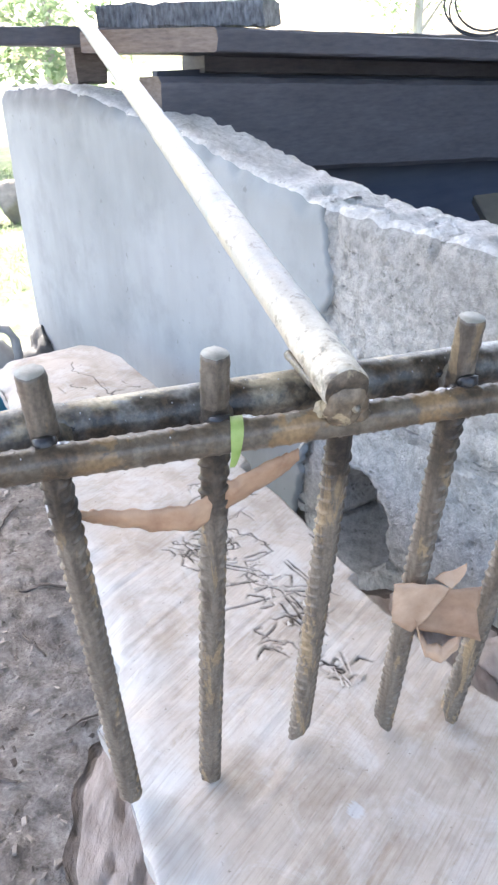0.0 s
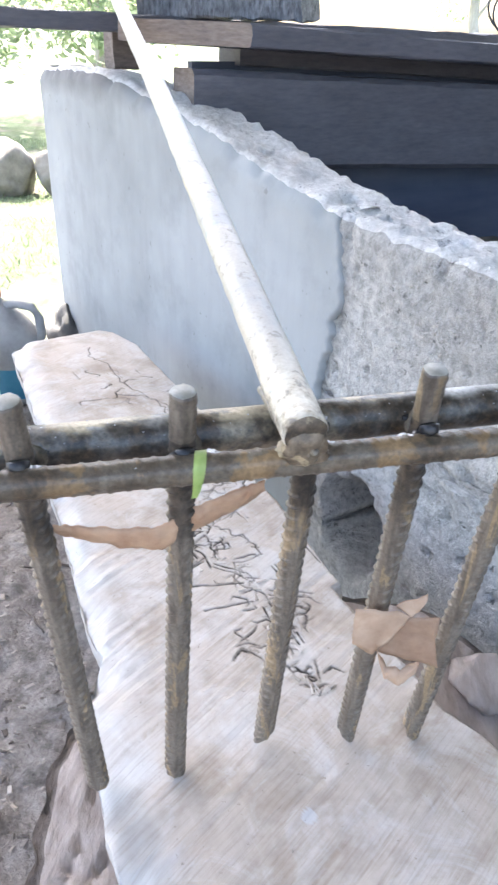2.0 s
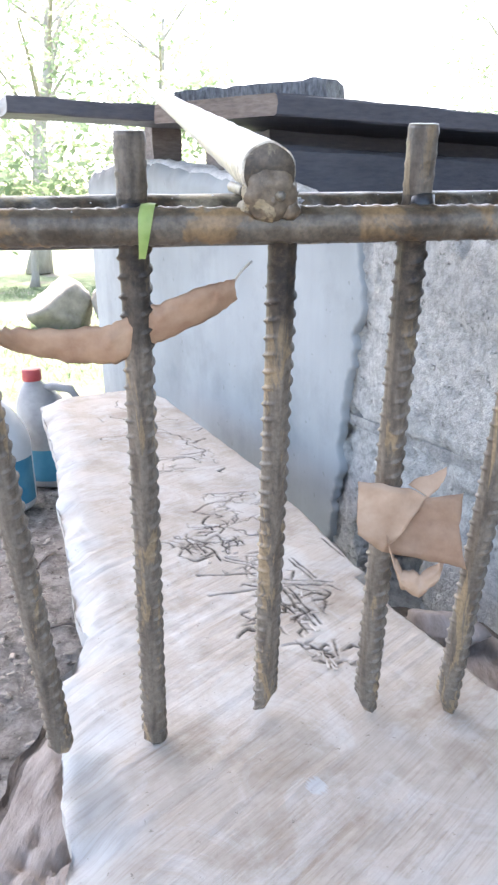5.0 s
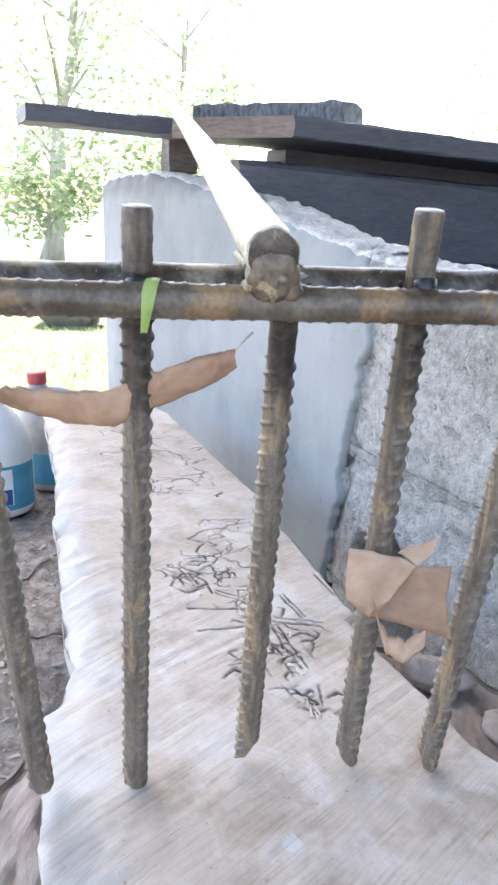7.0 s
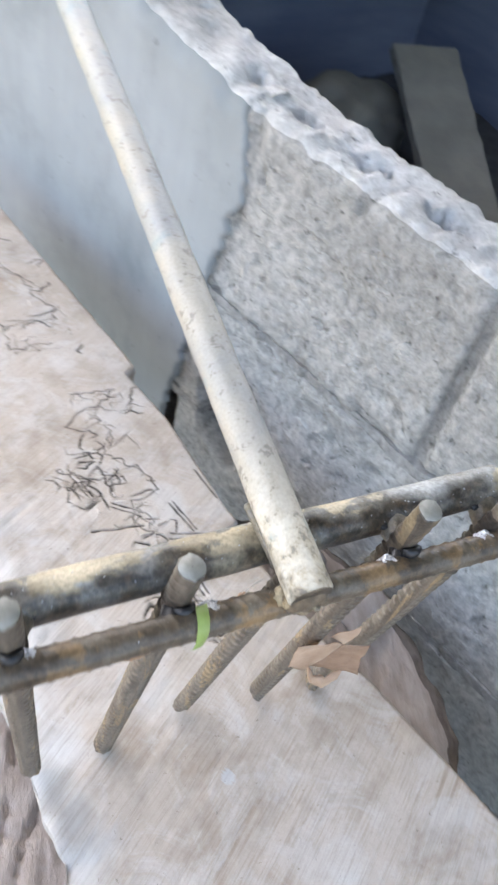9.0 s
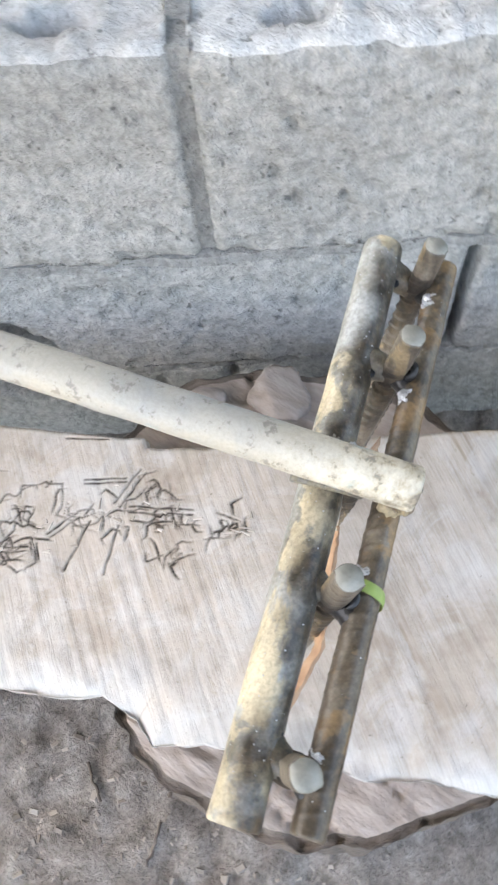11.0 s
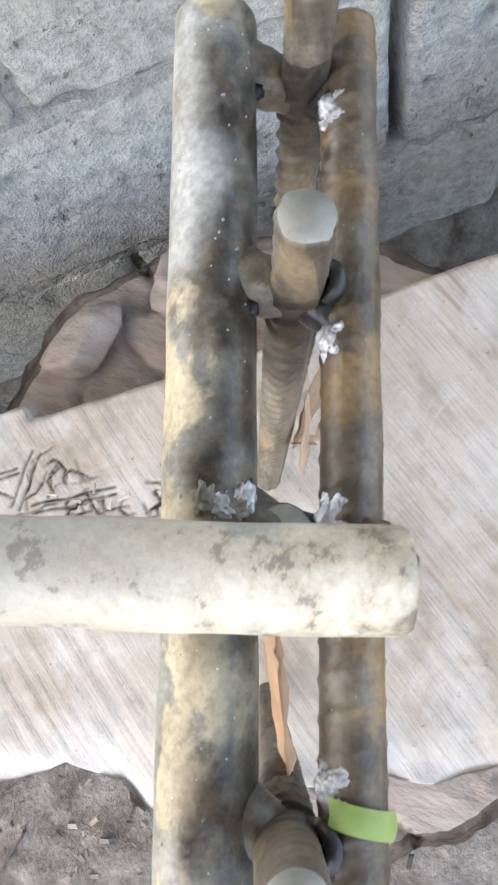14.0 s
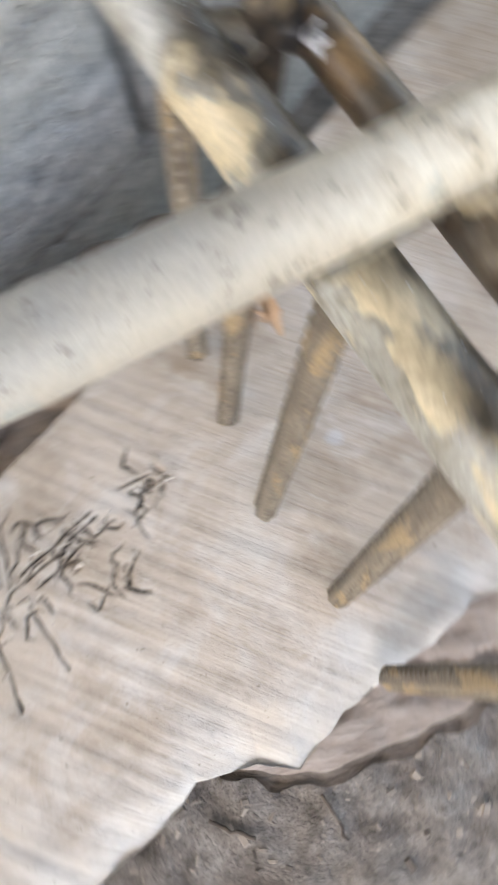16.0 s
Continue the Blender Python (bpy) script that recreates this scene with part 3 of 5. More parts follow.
def block_mesh(s0, s1, z0, z1, top=False, step=0.006):
    """One hollow concrete block, worn at its edges; top gives the broken upper face."""
    ns, nzs, nt = max(6, int((s1 - s0) / step)), max(6, int((0.23 if top else z1 - z0) / step)), 12
    rings = []
    for i in range(ns + 1):
        s = s0 + (s1 - s0) * i / ns
        es = min(s - s0, s1 - s)
        up = wall_top(s) if top else z1
        ring = []
        for j in range(nzs + 1):
            z = z0 + (up - z0) * j / nzs
            ez = min(z - z0, 1.0 if top else up - z)
            o = face_offset(s, z) - 0.0045 * max(0.0, 1 - es / 0.007) ** 2 - 0.0012 * max(0.0, 1 - ez / 0.007) ** 2
            if top:
                o -= 0.010 * max(0.0, 1 - (up - z) / 0.02) ** 2 * (1 + 1.4 * nz(s, z, 2.0, 40.0))
            ring.append(on_wall(s, o, z))
        for j in range(1, nt + 1):
            off = min(o, 0.0) + (-THICK - min(o, 0.0)) * j / nt
            h = (0.008 * nz(s, off, 8.0, 28.0) + 0.005 * nz(s, off, 3.0, 75.0) - 0.010 * j / nt - hollow(s, off)) if top else 0.0
            ring.append(on_wall(s, off, up + h))
        ring.append(on_wall(s, -THICK, z0))
        rings.append(ring)
    verts, faces = loft(rings)
    n = len(rings[0])
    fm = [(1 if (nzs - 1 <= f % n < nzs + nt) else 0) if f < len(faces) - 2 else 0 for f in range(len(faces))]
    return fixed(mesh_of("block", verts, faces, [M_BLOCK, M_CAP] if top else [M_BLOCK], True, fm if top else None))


wall = tagged(new("wall_block"), "low broken wall of grey concrete blocks, partly plastered", "wall", "", "structure")
for s0, s1 in ((-0.192, 0.20), (-0.60, -0.208), (-1.01, -0.615), (-1.42, -1.025)):
    part("concrete_block", block_mesh(s0, s1, 0.382, 0.0, True), wall)
for s0, s1 in ((-0.478, 0.31), (-0.886, -0.494), (-1.30, -0.90)):
    part("concrete_block", block_mesh(s0, s1, 0.178, 0.372), wall)
for s0, s1 in ((-0.20, 0.19), (-0.61, -0.214), (-1.01, -0.625)):
    part("concrete_block", block_mesh(s0, s1, -0.03, 0.168, False, 0.009), wall)


def box_mesh(name, s0, s1, off0, off1, z0, z1, mat, n=24):
    rings = []
    for i in range(n + 1):
        s = s0 + (s1 - s0) * i / n
        w = 0.003 * nz(s, 0, 4.0, 30.0) + 0.006 * nz(s, z0, 2.0, 55.0)
        rings.append([on_wall(s, off0 + w, z0), on_wall(s, off0 + w, z1), on_wall(s, off1, z1), on_wall(s, off1, z0)])
    verts, faces = loft(rings)
    return fixed(mesh_of(name, verts, faces, mat, False))


for s0, s1, z0, z1 in ((-1.42, 0.006, 0.166, 0.18), (0.14, 0.30, 0.166, 0.18), (-1.42, 0.30, 0.370, 0.384)):  # the lower joint is broken out at the hole
    part("mortar_joint", box_mesh("mortar", s0, s1, 0.0, -THICK + 0.01, z0, z1, M_MORTAR, 180), wall, "crumbling grey mortar joint")
part("mortar_joint", box_mesh("mortar", 0.006, 0.14, -0.102, -THICK + 0.01, 0.160, 0.186, M_MORTAR, 12), wall, "crumbling grey mortar joint")
for s0, s1, z0, z1 in ((-0.21, -0.19, 0.384, 0.614), (-0.617, -0.598, 0.384, 0.614), (-1.027, -1.008, 0.384, 0.61), (-0.896, -0.884, 0.18, 0.37), (-0.216, -0.198, 0, 0.166), (-0.627, -0.608, 0, 0.166)):
    part("mortar_joint", box_mesh("mortar", s0, s1, -0.011, -THICK + 0.01, z0, z1, M_MORTAR, 4), wall, "crumbling grey mortar joint")
part("wall_core", box_mesh("core", 0.315, 1.30, -0.004, -THICK + 0.004, -0.03, 0.64, M_MORTAR, 20), wall)



def plaster_mesh():
    rows, cols, arc = 110, 150, 14
    end = 1.295
    verts, faces = [], []
    tops = 14
    for j in range(rows + tops + 1):
        f = min(1.0, j / rows)
        ring = []
        for i in range(cols + arc + 2):
            zr = -0.03 + f * 0.69
            s0 = plaster_edge(zr)
            u = max(0, i - 1) / cols
            if i <= cols + 1:
                s, turn = s0 + (end - s0) * min(1.0, u), 0.0
            else:
                s, turn = end, (i - cols - 1) / arc * math.pi / 2
            top = wall_top(s) + (0.004 if s > 0.2 else 0.0)
            z = -0.03 + f * (top + 0.03)
            off = 0.0065 + 0.003 * nz(s, z, 0.0, 3.0) + 0.0012 * nz(s, z, 3.0, 22.0)
            if i == 0:
                off = -0.003
            round_top = max(0.0, 1 - (top - z) / 0.03)
            off -= 0.018 * round_top ** 2 * (1 + 0.8 * nz(s, z, 6.0, 25.0))
            if j > rows:
                k = (j - rows) / tops
                off -= k * (THICK - 0.01)
                z += 0.008 * nz(s, off, 6.5, 24.0) + 0.006 * nz(s, off, 1.5, 60.0) - 0.012 * k - 0.5 * hollow(s, off)
            p = on_wall(s, off, z)
            if turn:
                r = 0.05
                p = on_wall(s + r * math.sin(turn), off - r * (1 - math.cos(turn)), z)
            ring.append(p)
        ring.append(ring[-1] - WALL_OUT * 0.05)
        verts += ring
    n = cols + arc + 3
    fm = []
    for j in range(rows + tops):
        for i in range(n - 1):
            a = j * n + i
            faces.append((a, a + 1, a + 1 + n, a + n))
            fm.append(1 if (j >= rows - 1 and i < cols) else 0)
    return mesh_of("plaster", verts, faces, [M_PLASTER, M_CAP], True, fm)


part("plaster", fixed(plaster_mesh()), wall, "smooth grey cement plaster with a broken edge")

# ---- unseen roof and side wall, added to keep sun off the near ground ----
def slab_box(name, lo, hi, mat, label):
    bm = bmesh.new()
    bmesh.ops.create_cube(bm, size=1.0)
    for vt in bm.verts:
        vt.co = Vector([lo[k] if vt.co[k] < 0 else hi[k] for k in range(3)])
    me = bpy.data.meshes.new(name)
    bm.to_mesh(me)
    bm.free()
    me.materials.append(mat)
    return solo(name, me, label, name.split("_")[0], "", "structure")


slab_box("roof", (-1.6, -1.2, 2.55), (3.6, 3.0, 2.6), M_TIN, "unseen sheet roof added to shade the near ground")
slab_box("wall_side", (3.5, -1.2, -0.05), (3.6, 3.0, 2.55), M_SHED, "unseen board wall added to close off the right side")

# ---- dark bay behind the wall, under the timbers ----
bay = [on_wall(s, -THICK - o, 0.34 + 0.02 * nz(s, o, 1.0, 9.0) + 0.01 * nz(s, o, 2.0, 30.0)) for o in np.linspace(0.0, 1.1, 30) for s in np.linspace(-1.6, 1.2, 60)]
solo("bay_floor", mesh_of("bay", bay, [(j * 60 + i, j * 60 + i + 1, j * 60 + 61 + i, j * 60 + 60 + i) for j in range(29) for i in range(59)], M_SHADE_FLOOR), "near-black floor added behind the wall, coloured for the bay's shade", "ground", "", "structure")

# ---- rake ----
rake = thing("rake", "welded steel rake of rebar teeth, standing on a wooden slab", "rake")
FRONT_A, FRONT_B = (-0.0921, 0.2583, 0.640), (0.2019, 0.3553, 0.637)
BACK_A, BACK_B = (-0.1061, 0.2856, 0.641), (0.1939, 0.3921, 0.640)
TEETH = [((-0.0735, 0.271, 0.680), (-0.0775, 0.329, 0.332), 0.3), ((0.001, 0.298, 0.677), (-0.0235, 0.347, 0.331), 0.3), ((0.0620, 0.3250, 0.646), (0.041, 0.380, 0.334), -1.5),
         ((0.122, 0.3365, 0.679), (0.1055, 0.391, 0.332), 1.4), ((0.185, 0.357, 0.671), (0.157, 0.401, 0.329), 1.5)]
JOINTS = [Vector(a).lerp(Vector(b), 0.11 if k != 2 else 0.015) for k, (a, b, c) in enumerate(TEETH)]
TO_FRONT = Vector((0.31, -0.95, 0))


def scorch(p, reach):
    """Heat marks round each welded joint."""
    return max(1.25 - (p - q).length / reach for q in JOINTS) + 0.5 * nz(p.x, p.y, p.z, 70.0)


def burn_back(p):
    axis = Vector(BACK_A).lerp(Vector(BACK_B), (p.x - BACK_A[0]) / (BACK_B[0] - BACK_A[0]))
    inner = (p - axis).dot(TO_FRONT) / 0.0117
    return max(0.0, scorch(p, 0.040)) * (1.0 + 0.6 * inner) + 1.2 * max(0.0, inner - 0.1 + 0.9 * nz(p.x, p.y, p.z, 40.0) + 0.5 * nz(p.x, p.y, p.z, 110.0)) + 0.4 * nz(p.x, p.y, p.z, 45.0)


def burn_front(p):
    return 0.95 * scorch(p, 0.034)


def burn_tooth(p):
    return min(1.0, max(0.0, (p.z - 0.575 + 0.016 * nz(p.x, p.y, p.z, 55.0)) / 0.03)) * (1.0 if p.z < 0.650 else 0.28 + 0.5 * nz(p.x, p.y, p.z, 80.0))


part("front_bar", rod("front_bar", FRONT_A, FRONT_B, 0.0076, [M_FRONT, M_CUT], 0.0007, 300, 28, 0.0004, (0, 0, 0), 2.0, 0.0, 0.0085, 0.5, burn_front), rake, "rusty ribbed rebar crosspiece")
part("back_bar", rod("back_bar", BACK_A, BACK_B, 0.0117, [M_PIPE, M_SCORCH], 0.0, 200, 36, 0.0005, (0, 0, 0), 5.0, 0.0, 0.0085, 0.0, burn_back), rake, "thick pipe crosspiece with burnt yellow paint")
for k, (a, b, cut) in enumerate(TEETH):
    part("tooth", rod("tooth", a, b, 0.0066, [M_REBAR, M_CUT], 0.0015, 520, 32, 0.0003, (0, 0, 0), k * 3.7, cut, 0.0088, math.pi / 2 + (0.1, 0.15, 0.45, -0.5, -0.35)[k], burn_tooth, 0.036), rake)


def burn_handle(p):
    d = p - H0
    return (1.3 - d.y / 0.017) * max(0.0, 0.75 - 55.0 * (d.z - 0.17 * d.y))


H0, HD = Vector((0.0580, 0.3005, 0.660)), Vector((-0.328, 1.0, 0.1715))
part("handle", rod("handle", H0 - HD * 0.0045, H0 + HD * 1.36, 0.0114, [M_HANDLE, M_TIP], 0.0, 400, 36, 0.0008, (0.004, 0, -0.003), 1.0, 0.0, 0.0085, 0.0, burn_handle), rake, "long cream-painted pipe handle, paint flaking")


def bead(centre, size, seed, mat=None):
    return blob("weld", centre, size, mat or M_WELD, seed, 0.28, 2.6, seed, 3)


def web(a, b, wide, high, seed, mat):
    """Weld metal drawn out between two bars, flaring where it meets them."""
    a, b = Vector(a), Vector(b)
    d = (b - a).normalized()
    e, up = d.cross(Vector((0, 0, 1))).normalized(), Vector((0, 0, 1))
    rings = []
    for i in range(15):
        f = i / 14
        flare = 0.55 + 0.75 * f ** 1.8
        ring = []
        for j in range(24):
            g = 2 * math.pi * j / 24
            r = 1 + 0.07 * nz(math.cos(g) * 1.4 + seed, math.sin(g) * 1.4, f * 3.0) + 0.06 * nz(math.cos(g) * 5, math.sin(g) * 5 + seed, f * 9.0)
            ring.append(a.lerp(b, f) + (e * math.cos(g) * wide * flare + up * math.sin(g) * high * (0.8 + 0.2 * flare)) * r)
        rings.append(ring)
    verts, faces = loft(rings)
    return fixed(mesh_of("weld", verts, faces, mat))


def fillet(a, b, wide, high, seed, mat):
    """Weld metal that fills the corner between two bars: sizes at its start, middle and end."""
    a, b = Vector(a), Vector(b)
    d = (b - a).normalized()
    e, up = d.cross(Vector((0, 0, 1))).normalized(), Vector((0, 0, 1))
    rings = []
    for i in range(17):
        f = i / 16
        p, q, w = (1 - f) ** 2, 2 * f * (1 - f), f ** 2
        ring = []
        for j in range(28):
            g = 2 * math.pi * j / 28
            r = 1 + 0.10 * nz(math.cos(g) * 1.4 + seed, math.sin(g) * 1.4, f * 3.0) + 0.07 * nz(math.cos(g) * 5, math.sin(g) * 5 + seed, f * 9.0)
            ring.append(a.lerp(b, f) + (e * math.cos(g) * (p * wide[0] + q * wide[1] + w * wide[2]) + up * math.sin(g) * (p * high[0] + q * high[1] + w * high[2])) * r)
        rings.append(ring)
    verts, faces = loft(rings)
    me = fixed(mesh_of("weld", verts, faces, mat))
    at = me.attributes.new("burn", "FLOAT", "POINT")
    at.data.foreach_set("value", [max(0.0, min(1.0, 0.45 + 1.2 * nz(v.x, v.y, v.z, 90.0))) for v in verts])
    return me


def shadow_crescent(centre, inner, outer, a0, a1, low, high, mat):
    """A curved black sliver hugging a round bar, shaped as its cast shadow."""
    rings = []
    for i in range(15):
        f = i / 14
        g = a0 + (a1 - a0) * f
        d = Vector((math.cos(g), math.sin(g), 0))
        fat = math.sin(math.pi * f) ** 0.6
        ro, z0, z1 = inner + (outer - inner) * fat, low + (high - low) * 0.4 * (1 - fat), high - (high - low) * 0.25 * (1 - fat)
        rings.append([centre + d * inner + Vector((0, 0, z0)), centre + d * ro + Vector((0, 0, z0)), centre + d * (ro + 0.0002) + Vector((0, 0, (z0 + z1) / 2)), centre + d * ro * 0.99 + Vector((0, 0, z1)), centre + d * inner + Vector((0, 0, z1))])
    verts, faces = loft(rings)
    return fixed(mesh_of("slag", verts, faces, mat))


SIDE = Vector((0.95, 0.31, 0))
for k, at in enumerate(JOINTS):
    fr = Vector(FRONT_A).lerp(Vector(FRONT_B), (at.x - FRONT_A[0]) / (FRONT_B[0] - FRONT_A[0]))
    bk = Vector(BACK_A).lerp(Vector(BACK_B), (at.x - BACK_A[0]) / (BACK_B[0] - BACK_A[0]))
    sgn = 1 if k < 3 else -1
    part("weld", fillet(at + Vector((0, 0, -0.001)), bk, (0.0060, 0.0080, 0.0120), (0.0062, 0.0100, 0.0060), k * 2.3, M_WEB), rake, "dull grey-brown weld fillet")
    part("weld", fillet(at + Vector((0, 0, -0.001)), fr, (0.0058, 0.0070, 0.0115), (0.0050, 0.0070, 0.0070), k * 3.1 + 5, M_SCORCH), rake, "black glossy weld fillet")
    for j, (u, v, w, r) in enumerate(((0.0085, -0.0040, 0.0058, 0.0036), (0.0115, -0.0022, 0.0068, 0.0026), (0.0065, -0.0016, 0.0072, 0.0022), (0.0130, -0.0050, 0.0050, 0.0020))):
        o = fr + SIDE * (sgn * (u + (0.008 if k == 1 else 0.0)) + 0.001 * nz(j, k, 3.0)) + TO_FRONT * v + Vector((0, 0, w - 0.0008))
        part("weld_bead", blob("bead", o, (r * 1.25, r, r * 0.6), M_WELD, k * 7 + j + 2.0, 0.32, 2.6, k + j * 1.3, 4), rake, "shiny silvery weld bead")
    # cast shadow of the tooth head, built as a black sliver
    if k != 2:
        head = Vector(TEETH[k][0]).lerp(Vector(TEETH[k][1]), 0.055)
        turn = math.atan2(TO_FRONT.y, TO_FRONT.x)
        part("weld_slag_shade", shadow_crescent(head, 0.0060, 0.0096, turn - 0.9, turn + 1.0, -0.020, -0.0095, M_SCORCH), rake, "black sliver standing in for the tooth head's cast shadow")
    part("weld_slag_shade", bead(at.lerp(bk, 0.55) + SIDE * sgn * 0.0078 + Vector((0, 0, 0.0028)), (0.0034, 0.0030, 0.0020), k + 17.0, M_SCORCH), rake, "black weld slag")
near_handle = Vector(BACK_A).lerp(Vector(BACK_B), 0.545)
for j in range(4):
    part("weld_bead", blob("bead", near_handle + SIDE * (0.0050 - 0.0010 * (j % 3)) + TO_FRONT * (0.0010 + 0.0030 * j) + Vector((0, 0, 0.0112 - 0.0011 * j)), (0.0040, 0.0026, 0.0017), M_WELD if j % 2 else M_WEB, 80.0 + j, 0.5, 3.0, 0.3 + j, 4), rake, "lumpy weld bead beside the handle")

rnd = random.Random(77)
sp_v, sp_f = [], []
for k in range(220):
    q = rnd.choice(JOINTS)
    a, b, rad = (FRONT_A, FRONT_B, 0.0073) if rnd.random() < 0.5 else (BACK_A, BACK_B, 0.0117)
    x = q.x + rnd.gauss(0, 0.022)
    if not -0.088 < x < 0.19:
        continue
    c = Vector(a).lerp(Vector(b), (x - a[0]) / (b[0] - a[0]))
    g = rnd.uniform(0.3, 2.84)
    o = c + TO_FRONT * math.cos(g) * rad + Vector((0, 0, math.sin(g) * rad))
    r = rnd.uniform(0.0002, 0.0006)
    b0 = len(sp_v)
    sp_v += [o + Vector(d) * r for d in ((1, 0, 0), (-1, 0, 0), (0, 1, 0), (0, -1, 0), (0, 0, 1), (0, 0, -1))]
    sp_f += [(b0 + i, b0 + j, b0 + h) for i, j, h in ((0, 2, 4), (2, 1, 4), (1, 3, 4), (3, 0, 4), (2, 0, 5), (1, 2, 5), (3, 1, 5), (0, 3, 5))]
tagged(part("weld_spatter", mesh_of("spatter", sp_v, sp_f, M_WELD), rake), "tiny bright weld droplets on the bars", "", "", "stuff")
part("weld", blob("weld", H0 + Vector((0.0010, -0.0005, -0.0075)), (0.0112, 0.0058, 0.0125), M_TIP, 31.0, 0.16, 2.2, 0.3, 4), rake, "lumpy scorched weld under the handle end")
for k, (x, y, z, r) in enumerate(((0.008, 0.004, -0.015, 0.0050), (-0.007, 0.004, -0.015, 0.0055), (0.003, -0.0035, -0.012, 0.0022), (0.006, -0.0042, -0.010, 0.0020), (-0.004, -0.0025, -0.004, 0.003))):
    part("weld", bead(H0 + Vector((x, y, z)), (r * 1.15, r, r), 50.0 + k, M_TIP if k != 3 else M_WEB), rake)
for k, sgn in enumerate((-1, 1)):
    part("weld", web(H0 + HD * 0.016 + Vector((sgn * 0.0080, 0, -0.010)), H0 + HD * 0.050 + Vector((sgn * 0.0080, 0, -0.013)), 0.0018, 0.0024, 60.0 + k, M_WEB), rake, "dull grey weld web")


# ---- leaves caught on the rake ----
def sheet(name, pts, width_at, mat, lift=0.0, seed=0.0, steps=48, cross=10, curl=0.004, lean=0.0):
    """A dry leaf along a path of points: width_at gives (below, above) the path along its length."""
    pts = [Vector(p) for p in pts]
    verts = []
    for i in range(steps + 1):
        f = i / steps * (len(pts) - 1)
        k = min(int(f), len(pts) - 2)
        g = f - k
        g = g * g * (3 - 2 * g) * 0.4 + g * 0.6
        c = pts[k].lerp(pts[k + 1], g)
        lo, hi = width_at(i / steps)
        for j in range(cross + 1):
            v = j / cross
            wob = 0.0016 * nz(i * 0.3, v * 3, seed, 1.0)
            verts.append(c + Vector((0.1 * wob, curl * (4 * (v - 0.5) ** 2 - 0.5) + wob - lean * (v - 0.45), -lo + (lo + hi) * v + 0.0015 * nz(i * 0.45, seed, v * 2, 1.0))))
    n = cross + 1
    faces = [(i * n + j, i * n + j + 1, (i + 1) * n + j + 1, (i + 1) * n + j) for i in range(steps) for j in range(cross)]
    me = mesh_of(name, verts, faces, mat)
    bm = bmesh.new()
    bm.from_mesh(me)
    bmesh.ops.solidify(bm, geom=bm.faces[:], thickness=0.0005)
    bm.to_mesh(me)
    bm.free()
    return me


leaf1 = thing("dry_leaf", "long dry brown leaf caught across the rake teeth", "leaf", "dry leaves on the rake")
part("blade", sheet("leaf", [(-0.078, 0.297, 0.592), (-0.062, 0.298, 0.589), (-0.033, 0.2995, 0.586), (-0.014, 0.301, 0.587), (0.004, 0.311, 0.595), (0.030, 0.322, 0.605), (0.039, 0.326, 0.609)],
     lambda f: (0.0010 + 0.0080 * math.sin(math.pi * min(1, f * 0.93)) ** 0.7, 0.001 + 0.0085 * math.sin(math.pi * min(1, f * 0.90)) ** 0.7), M_DRYLEAF, 0, 1.0, 70, 12, 0.003, 0.005), leaf1)
part("stem", tube("stem", [Vector((0.037, 0.3245, 0.611)), Vector((0.0405, 0.326, 0.616)), Vector((0.0430, 0.327, 0.619)), Vector((0.0465, 0.328, 0.622))], 0.0006, M_STEM, 8), leaf1, "thin bleached stem")


def scrap(poly, depth, mat, seed, steps=4):
    """A flat torn piece of leaf: poly gives x and z, depth the y at each x, z."""
    bm = bmesh.new()
    bm.faces.new([bm.verts.new((0.0975 + (x - 0.0975) * 0.88, 0, 0.5076 + (z - 0.5076) * 0.86)) for x, z in poly])
    bmesh.ops.triangulate(bm, faces=bm.faces[:])
    for k in range(3):
        bmesh.ops.subdivide_edges(bm, edges=bm.edges[:], cuts=1, use_grid_fill=True)
    for vt in bm.verts:
        x, z = vt.co.x, vt.co.z
        vt.co = Vector((x + 0.0009 * nz(x, z, seed, 160.0), depth(x, z) + 0.0016 * nz(x, z, seed + 3, 90.0), z + 0.0009 * nz(x, z, seed + 5, 160.0)))
    bmesh.ops.solidify(bm, geom=bm.faces[:], thickness=0.0005)
    me = bpy.data.meshes.new("scrap")
    bm.to_mesh(me)
    bm.free()
    me.materials.append(mat)
    me.polygons.foreach_set("use_smooth", [True] * len(me.polygons))
    return me


leaf2 = thing("dry_leaf", "curled torn brown leaf wedged between two rake teeth", "leaf", "dry leaves on the rake")
part("blade", scrap([(0.0975, 0.5076), (0.1127, 0.505), (0.128, 0.5015), (0.140, 0.495), (0.1315, 0.4816), (0.122, 0.466), (0.1135, 0.4586), (0.103, 0.468), (0.0983, 0.472)], lambda x, z: 0.349 + 0.22 * (x - 0.0975), M_PALELEAF, 3.0), leaf2, "paler folded half of the leaf")
part("blade", scrap([(0.140, 0.495), (0.1605, 0.4996), (0.159, 0.478), (0.165, 0.449), (0.139, 0.453), (0.1135, 0.454), (0.1215, 0.466), (0.131, 0.4816)], lambda x, z: 0.3575 - 0.16 * (x - 0.13), M_REDLEAF, 6.0), leaf2, "darker red-brown half of the leaf")
part("blade", scrap([(0.128, 0.5015), (0.1355, 0.5065), (0.1507, 0.513), (0.149, 0.504), (0.145, 0.499), (0.140, 0.495)], lambda x, z: 0.3575 + 0.3 * (z - 0.495), M_PALELEAF, 9.0), leaf2, "torn upturned tip of the leaf")
